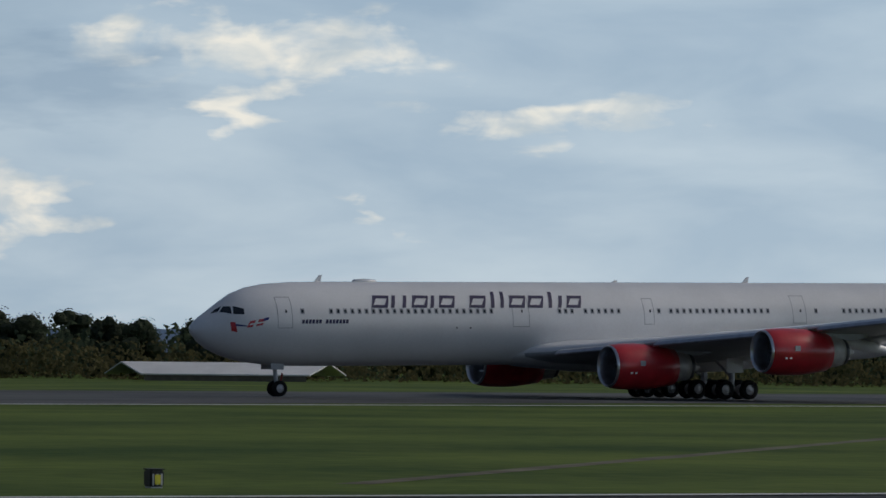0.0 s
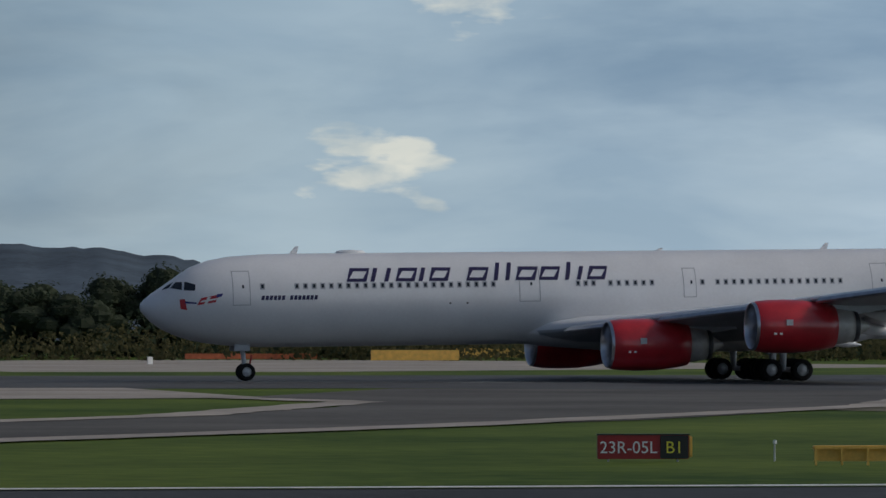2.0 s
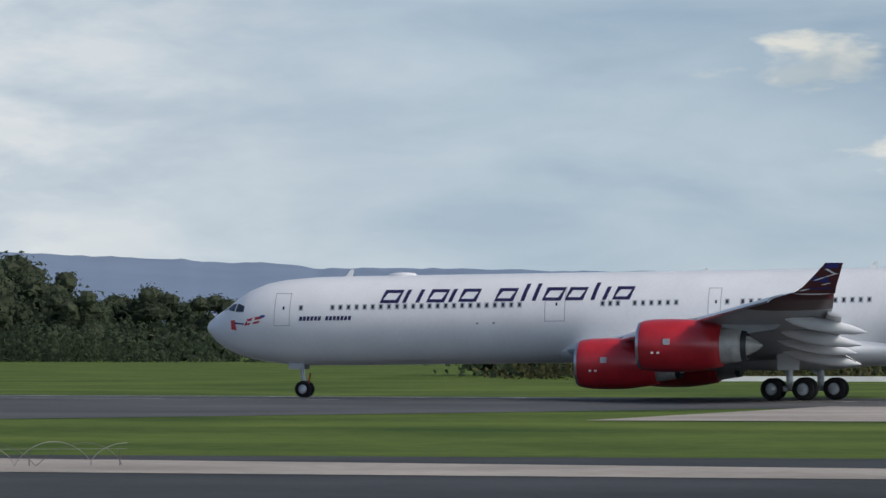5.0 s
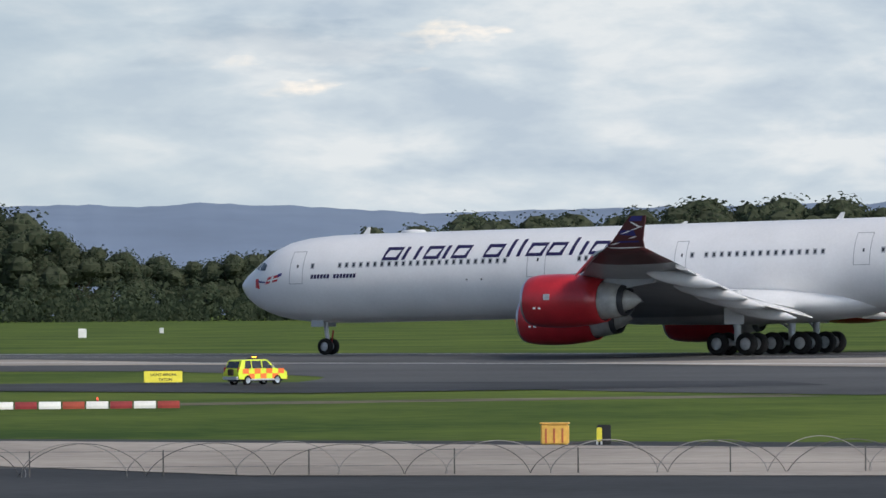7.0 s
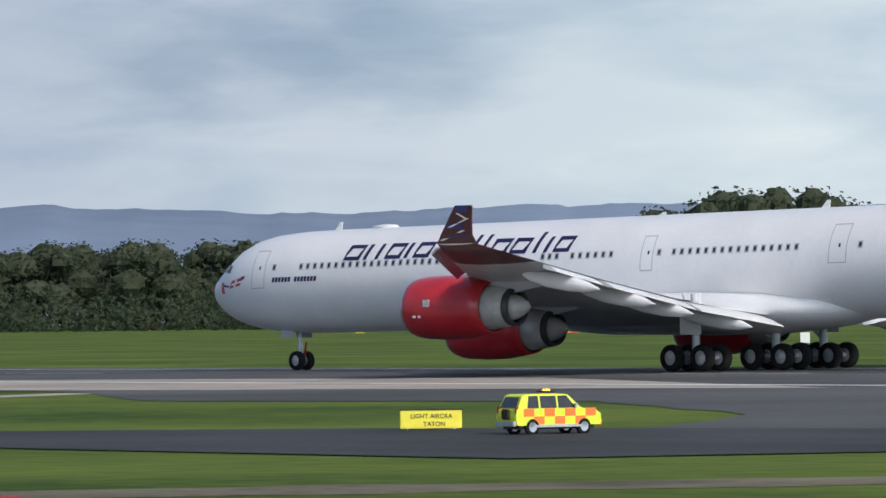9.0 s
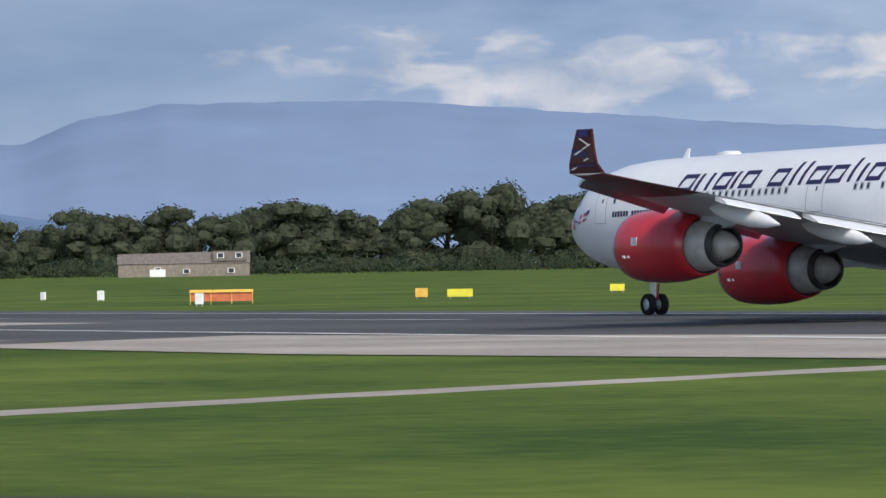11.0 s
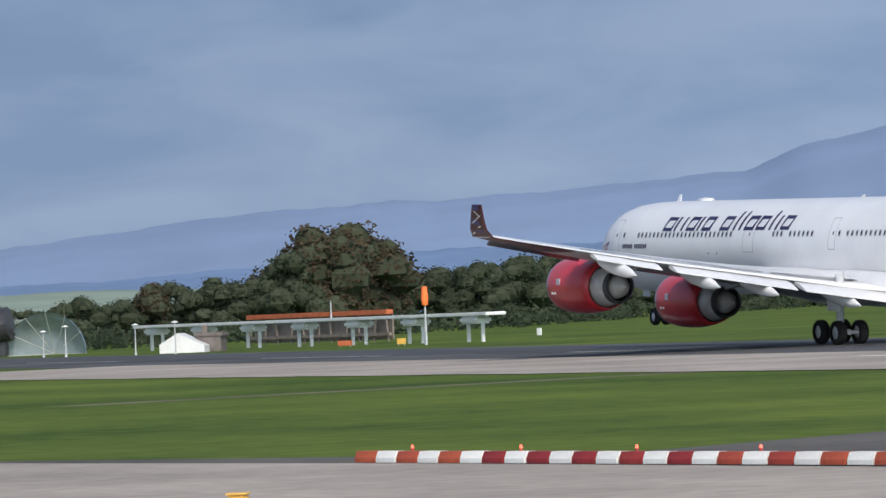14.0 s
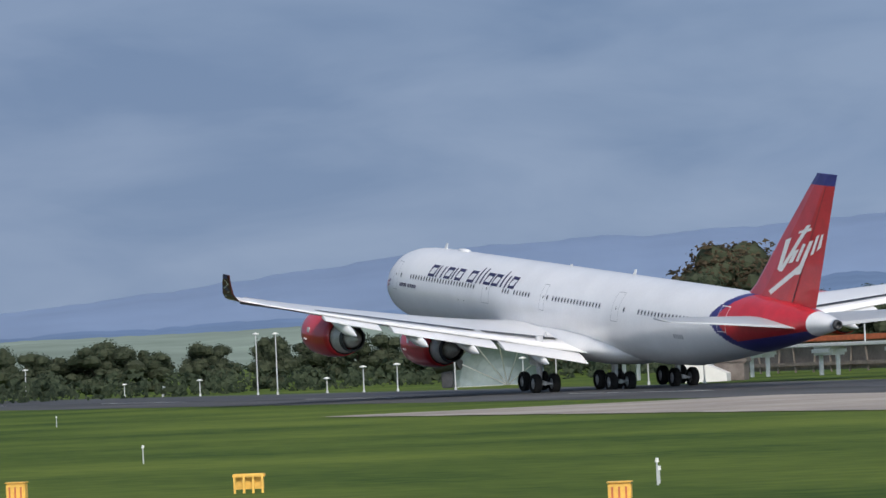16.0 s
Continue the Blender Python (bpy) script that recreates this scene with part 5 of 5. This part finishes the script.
# red and white barriers across the closed taxiway
def barrier_mesh(mt):
    bm = bmesh.new()
    prof = [(-0.17, 0.0), (0.17, 0.0), (0.17, 0.09), (0.11, 0.22), (-0.11, 0.22), (-0.17, 0.09)]
    a = [bm.verts.new((-0.33, y, z)) for y, z in prof]
    b = [bm.verts.new((0.33, y, z)) for y, z in prof]
    for i in range(6):
        bm.faces.new((a[i], a[(i + 1) % 6], b[(i + 1) % 6], b[i]))
    bm.faces.new(a)
    bm.faces.new(list(reversed(b)))
    bmesh.ops.recalc_face_normals(bm, faces=bm.faces)
    me = bpy.data.meshes.new("taxiway_barrier")
    bm.to_mesh(me)
    bm.free()
    me.materials.append(mt)
    return me


BAR_MESH = [barrier_mesh(BARRED), barrier_mesh(BARWHITE)]


def barrier_row(p0, p1, lamps, lab_group):
    p0, p1 = Vector(p0), Vector(p1)
    n = int((p1 - p0).length / 0.72)
    ang = math.degrees(math.atan2(p1.y - p0.y, p1.x - p0.x))
    for i in range(n):
        p = p0.lerp(p1, (i + 0.5) / n)
        o = new("taxiway_barrier", BAR_MESH[i % 2])
        o.matrix_basis = pose(p.x, p.y, 0.05, 0, 0, ang + random.uniform(-2, 2))
        tagged(o, ("weathered red" if i % 2 == 0 else "white") + " plastic barrier block on the taxiway", "barrier", lab_group)
        if i % lamps == 2:
            l_ = empty("barrier_lamp", p.x, p.y, 0.27)
            tagged(l_, "small red hazard lamp on a barrier", "lamp", "hazard lamps on the barriers")
            part("stem", tube((0, 0, 0), (0, 0, 0.06), 0.04, 0.03, 8), BARRED, l_)
            part("lens", tube((0, 0, 0.06), (0, 0, 0.12), 0.035, 0.02, 8), REDLAMP, l_)


barrier_row((-309, -88), (-293.5, -59), 7, "upper row of taxiway barriers")
barrier_row((-322.5, -101.2), (-275.5, -92.6), 5, "lower row of taxiway barriers")
barrier_row((-148, -152), (-139, -146), 9, "short row of taxiway barriers")


# the patrol car
def patrol_car():
    k = 0.52
    e = empty("patrol_car", -162.9, -105.8, 0, 72)
    e.scale = (k, k, k * 1.08)
    tagged(e, "yellow and orange chequered off-road patrol car on the service road", "car")
    prof = [(-2.3, 0.45), (-2.38, 0.8), (-2.34, 1.15), (-2.25, 1.2), (-1.95, 1.78), (-1.7, 1.84), (0.35, 1.84), (0.6, 1.8), (1.25, 1.22), (2.15, 1.1), (2.38, 0.95), (2.42, 0.6), (2.35, 0.45)]
    bm = bmesh.new()
    rows = []
    for y, ins in ((-0.93, 0.0), (-0.9, 0.0), (0.9, 0.0), (0.93, 0.0)):
        rows.append([bm.verts.new((x, y * (0.86 if z > 1.3 else 1.0), z)) for x, z in prof])
    for a, b in zip(rows, rows[1:]):
        for i in range(len(prof)):
            j = (i + 1) % len(prof)
            bm.faces.new((a[i], a[j], b[j], b[i]))
    bm.faces.new(rows[0])
    bm.faces.new(list(reversed(rows[-1])))
    body = part("body", bm, HIVIS, e, "fluorescent yellow bodywork")
    for sd in (-1, 1):
        for row, (z0, z1) in enumerate(((0.85, 1.2), (0.5, 0.85))):
            for c in range(7):
                if (c + row) % 2 == 0:
                    x0 = -1.95 + 0.58 * c
                    part("chequer", box(x0, x0 + 0.58, sd * 0.94 - 0.006, sd * 0.94 + 0.006, z0, z1), HIORANGE, body, "fluorescent orange square")
        for x0, x1, x2, x3 in ((-1.75, -1.1, -1.1, -1.62), (-1.0, -0.1, -0.1, -1.0), (0.0, 0.98, 0.52, 0.0)):
            bm = bmesh.new()
            vs = [bm.verts.new((x, sd * yy, z)) for x, yy, z in ((x0, 0.95, 1.22), (x1, 0.95, 1.22), (x2, 0.82, 1.76), (x3, 0.82, 1.76))]
            bm.faces.new(vs)
            part("side_window", bm, GLASS, body, "dark side window")
        part("sill", box(-1.4, 1.3, sd * 0.92 - 0.05, sd * 0.92 + 0.05, 0.36, 0.48, 0.02), GREYPOLE, e)
        part("mirror", box(0.85, 1.0, sd * 1.02 - 0.1, sd * 1.02 + 0.1, 1.25, 1.42, 0.03), GREYPOLE, e)
        part("tail_lamp", box(-2.36, -2.2, sd * 0.84 - 0.08, sd * 0.84 + 0.08, 0.95, 1.3, 0.02), SIGNRED, e)
    bm = bmesh.new()
    vs = [bm.verts.new(p) for p in ((-2.27, -0.75, 1.25), (-2.27, 0.75, 1.25), (-2.03, 0.68, 1.72), (-2.03, -0.68, 1.72))]
    bm.faces.new(vs)
    part("rear_window", bm, GLASS, body, "dark rear window")
    bm = bmesh.new()
    vs = [bm.verts.new(p) for p in ((1.24, -0.75, 1.26), (1.24, 0.75, 1.26), (0.68, 0.68, 1.76), (0.68, -0.68, 1.76))]
    bm.faces.new(vs)
    part("windscreen", bm, GLASS, body, "dark windscreen")
    part("bumper", box(-2.5, -2.3, -0.88, 0.88, 0.42, 0.65, 0.04), GREYPOLE, e, "grey rear bumper")
    part("bumper", box(2.32, 2.5, -0.88, 0.88, 0.42, 0.7, 0.04), HIORANGE, e, "orange front bumper")
    part("spare_wheel_cover", box(-2.5, -2.36, -0.38, 0.3, 0.72, 1.18, 0.05), BARK, e, "brown spare wheel cover")
    part("plate_bar", box(-2.4, -2.37, 0.4, 0.78, 0.75, 0.9), SIGNYEL, e)
    part("underbody", box(-2.1, 2.1, -0.75, 0.75, 0.28, 0.46), SIGNBLACK, e)
    part("light_bar", box(-0.35, 0.0, -0.6, 0.6, 1.9, 1.98, 0.03), SIGNBLACK, e)
    part("beacon", box(-0.3, -0.05, -0.3, 0.1, 1.98, 2.05, 0.03), AMBER, e, "amber beacon, lit")
    for x in (-1.45, 1.45):
        for sd in (-1, 1):
            v, f = lathe([(-0.12, 0.22), (-0.12, 0.34), (-0.08, 0.38), (0.08, 0.38), (0.12, 0.34), (0.12, 0.22)], axis="y", n=24, centre=(x, sd * 0.83, 0.38))
            t = mesh_ob("wheel", v, f, RUBBER, e, "black tyre", smooth=True)
            v, f = lathe([(-0.09, 0.02), (-0.1, 0.22), (0.1, 0.22), (0.09, 0.02)], axis="y", n=16, centre=(x, sd * 0.86, 0.38))
            mesh_ob("rim", v, f, METAL, t, "bright alloy rim")


patrol_car()


# windsocks
def windsock(x, y, h, r, ln, flat, label):
    e = empty("windsock", x, y, 0, 0)
    tagged(e, label, "windsock")
    part("pole", tube((0, 0, 0), (0, 0, h), 0.14, 0.08, 8), GREYPOLE, e)
    if flat:
        v, f = lathe([(0, r), (ln * 0.5, r * 0.8), (ln, r * 0.5)], n=18)
        v = [(a, b, h - 0.15 * r + c - 0.22 * a) for a, b, c in v]
        part("cross_bar", tube((-3.0, 0, h + 1.6), (3.0, 0, h + 1.6), 0.05), GREYPOLE, e)
    else:
        v, f = lathe([(0, r * 0.8), (ln * 0.4, r), (ln, r * 0.7)], axis="z", n=18)
        v = [(a, b, h - 0.2 + c) for a, b, c in v]
    mesh_ob("sock", v, f, HIORANGE, e, "orange fabric sock", smooth=True)


windsock(190, 395, 5.2, 0.9, 4.6, True, "orange windsock blown out on a thin mast")
windsock(-609, 28, 3.6, 0.32, 1.6, False, "bright orange windsock on a slim pole")


# lamp posts, hut, glazed dome, antenna array, barriers and houses beyond the runway
def lamp_post(x, y, h):
    e = empty("lamp_post", x, y)
    tagged(e, "slim grey lamp post with a flat white head", "lamp post", "lamp posts beyond the runway")
    part("pole", tube((0, 0, 0), (0, 0, h), 0.07, 0.05, 8), GREYPOLE, e)
    v, f = lathe([(h - 0.05, 0.02), (h - 0.02, 0.3), (h + 0.05, 0.32), (h + 0.14, 0.05)], axis="z", n=14)
    mesh_ob("head", v, f, SIGNWHITE, e, "flat white lamp head", smooth=True)
    part("foot", tube((0, 0, 0), (0, 0, 0.25), 0.13, 0.11, 8), GREYPOLE, e)


for x, y, h in ((-796, 12, 3.2), (-772, 15, 1.3), (-760, 15, 0.9), (-743, 13, 1.5), (-724, 12, 5.6), (-716, 11, 5.5), (-706, 12, 1.3), (-697, 12, 2.2), (-689, 12, 2.3), (-676, 12, 5.6), (-664, 13, 2.4), (-655, 12, 2.8), (-642, 14, 2.7), (-632, 14, 2.8), (-858, 18, 5.0), (-905, 20, 4.0)):
    lamp_post(x, y, h)


def hut(x, y, w, h, rz):
    e = empty("hut", x, y, 0, rz)
    tagged(e, "small white gabled hut among the lamp posts", "hut")
    bm = bmesh.new()
    a = [bm.verts.new(p) for p in ((-w / 2, -1.5, 0), (w / 2, -1.5, 0), (w / 2, -1.5, h * 0.35), (-w * 0.1, -1.5, h), (-w / 2, -1.5, h * 0.45))]
    b = [bm.verts.new((v.co.x, 1.5, v.co.z)) for v in a]
    bm.faces.new(a)
    bm.faces.new(list(reversed(b)))
    for i in range(5):
        bm.faces.new((a[i], a[(i + 1) % 5], b[(i + 1) % 5], b[i]))
    part("wall", bm, SHED, e)
    part("roof", tube((-w / 2, 0, h * 0.47), (-w * 0.1, 0, h * 1.02), 0.08), ROOFTILE, e)
    part("annex", box(w * 0.2, w * 0.75, 0.5, 3.0, 0, h * 0.75, 0.03), ROOFTILE, e)
    part("chimney", box(w * 0.3, w * 0.42, 1.2, 1.8, h * 1.0, h * 1.35), BRICKWALL, e)
    part("annex_roof", box(w * 0.15, w * 0.8, 0.4, 3.1, h * 0.75, h * 1.0, 0.1), ROOFTILE, e)


hut(-645, 20, 4.2, 1.8, 55)


def dome(x, y, r, rz):
    e = empty("glazed_dome", x, y, 0, rz)
    tagged(e, "half-round glazed grey structure beside a dark drum", "building")
    n, m = 18, 8
    v, f = [], []
    for j in range(m + 1):
        for i in range(n + 1):
            a, b = math.pi * i / n, 0.5 * math.pi * j / m
            v.append((r * math.cos(a) * math.cos(b), r * 0.8 * math.sin(b), r * 1.05 * math.sin(a) * math.cos(b)))
    f = [(j * (n + 1) + i, j * (n + 1) + i + 1, (j + 1) * (n + 1) + i + 1, (j + 1) * (n + 1) + i) for j in range(m) for i in range(n)]
    mesh_ob("glazing", v, f, CURVEDGLASS, e, smooth=False)
    for i in range(0, n + 1, 3):
        a = math.pi * i / n
        part("rib", tube((0, r * 0.8, 0.05), (r * 1.01 * math.cos(a), -0.05, 1.06 * r * math.sin(a)), 0.05, None, 6), GREYPOLE, e)
    part("drum", tube((-r * 1.35, -0.6, r * 0.72), (-r * 0.85, -0.6, r * 0.8), r * 0.42, r * 0.42, 20), DARKMET, e, "dark metal drum")
    part("stand", box(-r * 1.2, -r * 0.95, -0.9, 0.3, 0, r * 0.5, 0.1), DARKMET, e)


dome(-700, 26, 4.2, 55)


def antenna_array():
    e = empty("antenna_array", -655, 36, 0, 2)
    tagged(e, "long white antenna platform on pale trestle legs", "antenna")
    part("deck", box(-40, 40, -1, 1, 2.3, 2.6, 0.05), SHED, e)
    for k in range(7):
        x = -36 + 12 * k
        part("trestle", box(x - 1.7, x + 1.7, -0.8, 0.8, 1.6, 2.3, 0.2), SHED, e)
        for d in (-1.4, 1.4):
            part("leg", box(x + d - 0.1, x + d + 0.1, -0.15, 0.15, 0, 1.6), SHED, e)
    part("mast", tube((6, 0, 2.6), (6, 0, 4.2), 0.08, 0.06, 8), GREYPOLE, e)


def orange_array(x, y, w, h, rz, walled=False):
    e = empty("blast_screen", x, y, 0, rz)
    tagged(e, "orange lattice screen with a pale top rail beyond the runway", "screen")
    part("top_rail", box(-w / 2, w / 2, -0.4, 0.4, h - 0.5, h, 0.05), ORANGE, e, "orange rail")
    n = 11
    for k in range(n):
        u = -w / 2 + 0.4 + k * (w - 0.8) / (n - 1)
        part("post", tube((u, 0, 0), (u + (0.5 if k % 2 else -0.5), 0, h - 0.4), 0.1, 0.1, 6), BRICKWALL if walled else ORANGE, e)
    if walled:
        part("back_wall", box(-w / 2 + 0.3, w / 2 - 0.3, 0.4, 0.6, 0.2, h - 0.5), BRICKWALL, e, "pale buff wall under the rail")
    part("lower_rail", box(-w / 2, w / 2, -0.2, 0.2, 0.6, 0.9), BRICKWALL if walled else ORANGE, e)


antenna_array()
orange_array(-690, 52, 32, 3.2, 4, True)
orange_array(-575, 640, 24, 4.0, 30)


def house(x, y, w, h, rz):
    e = empty("house", x, y, 0, rz)
    tagged(e, "long low brick farmhouse with a grey roof and white windows", "house")
    part("wall", box(-w / 2, w / 2, 0, 6, 0, h * 0.55), BRICKWALL, e)
    bm = bmesh.new()
    vs = [bm.verts.new(p) for p in ((-w / 2 - 0.2, -0.3, h * 0.52), (w / 2 + 0.2, -0.3, h * 0.52), (w / 2 + 0.2, 3, h), (-w / 2 - 0.2, 3, h * 0.92), (-w / 2 - 0.2, 6.3, h * 0.52), (w / 2 + 0.2, 6.3, h * 0.52))]
    for q in ((0, 1, 2, 3), (3, 2, 5, 4), (0, 3, 4), (1, 5, 2)):
        bm.faces.new([vs[i] for i in q])
    part("roof", bm, ROOFTILE, e, "grey tiled roof")
    part("dormer", box(w * 0.22, w * 0.48, -0.4, 2.5, h * 0.6, h * 1.0, 0.05), ROOFTILE, e)
    for u, z0, z1 in ((0.28, 0.72, 0.92), (0.42, 0.72, 0.92), (0.02, 0.12, 0.3), (0.36, 0.12, 0.32), (-0.2, 0.05, 0.38)):
        wn_ = part("window", box(u * w - 0.9, u * w + 0.9, -0.48, -0.38, z0 * h, z1 * h), SIGNWHITE, e, "white-framed window")
        part("pane", box(u * w - 0.7, u * w + 0.7, -0.52, -0.47, z0 * h + 0.1, z1 * h - 0.1), GLASS, wn_)
    part("porch", box(-w * 0.26, -w * 0.14, -1.2, 0, 0, h * 0.3, 0.05), SHED, e)


house(-1215, 468, 34, 6.5, 60)
house(-1124, 584, 15, 4.2, 52)


def big_shed():
    e = empty("low_shed", 225, 169, 0, -26)
    tagged(e, "long low pale-roofed shed beyond the far grass", "shed")
    bm = bmesh.new()
    prof = [(-5.2, 0.75), (0.5, 2.0), (5.2, 0.75), (5.2, 0.6), (0.5, 1.85), (-5.2, 0.6)]
    a, b = [bm.verts.new((-11 - 0.4 * y, y, z)) for y, z in prof], [bm.verts.new((11 + 0.4 * y, y, z)) for y, z in prof]
    for i in range(6):
        bm.faces.new((a[i], a[(i + 1) % 6], b[(i + 1) % 6], b[i]))
    bm.faces.new(a)
    bm.faces.new(list(reversed(b)))
    part("roof", bm, SHED, e, "pale sloping sheet roof")
    part("wall", box(-8.6, 8.6, -4.7, 4.7, 0, 0.7), BRICKWALL, e)


big_shed()


# the razor-wire fence near the viewer
def fence():
    e = empty("razor_wire_coil", 0, 0)
    tagged(e, "low coil of razor wire strung along the apron edge", "fence")
    mid, d = Vector((-101, -193, 0)), Vector((0.857, 0.515, 0))
    side = Vector((-d.y, d.x, 0))
    ln = 40.0
    p0 = mid - d * ln / 2
    for i in range(int(ln / 2.5) + 1):
        p = p0 + d * (2.5 * i + 0.4 * noise.noise((i * 1.7, 0.3, 0)))
        part("post", tube(p, p + Vector((0, 0, 0.5)), 0.014, 0.012, 6), WIRE, e)
    for k, (rad, pitch, mt) in enumerate(((0.31, 1.9, WIREPALE), (0.29, 2.3, WIRE))):
        c = bpy.data.curves.new("coil", "CURVE")
        c.dimensions, c.bevel_depth, c.bevel_resolution = "3D", 0.008, 1
        s = c.splines.new("POLY")
        n = int(ln * 20)
        s.points.add(n - 1)
        for i in range(n):
            u = ln * i / n
            a = 2 * math.pi * u / pitch + k + 0.8 * noise.noise((u * 0.4, k, 0))
            r = rad * (1 + 0.3 * noise.noise((u * 0.7, k, 3)))
            p = p0 + d * (u + 0.34 * math.sin(a)) + side * r * 0.6 * math.sin(a) + Vector((0, 0, 0.33 + r * math.cos(a)))
            s.points[i].co = (*p, 1)
        t = bpy.data.objects.new("t", c)
        me = bpy.data.meshes.new_from_object(t)
        bpy.data.objects.remove(t)
        me.materials.append(mt)
        o = new("coil", me)
        o.parent = e
        tagged(o, "loose coil of barbed tape")
    bm = bmesh.new()
    for z in (0.48, 0.2):
        tube(p0 + Vector((0, 0, z)), p0 + d * ln + Vector((0, 0, z)), 0.006, None, 5, bm)
    part("strand", bm, WIREPALE, e, "tight wire strand")


fence()


def motions():
    walk(AIRLINER, [(t, pose(x, 0, 0.05, 0, p, 0)) for t, x, p in AIRCRAFT_ROWS])
    lift = [(0, 0.0), (10.3, 0.0), (12.5, 0.3), (13.5, 0.8), (14.0, 1.3), (14.5, 1.8), (15.0, 2.5), (15.5, 3.0), (16.0, 3.2)]
    for w, s in zip(WINGS, (-1, 1)):
        walk(w, [(t, pose(0, s * 3.0, 3.2, s * a, 0, 0) @ pose(0, -s * 3.0, -3.2)) for t, a in lift])


motions()
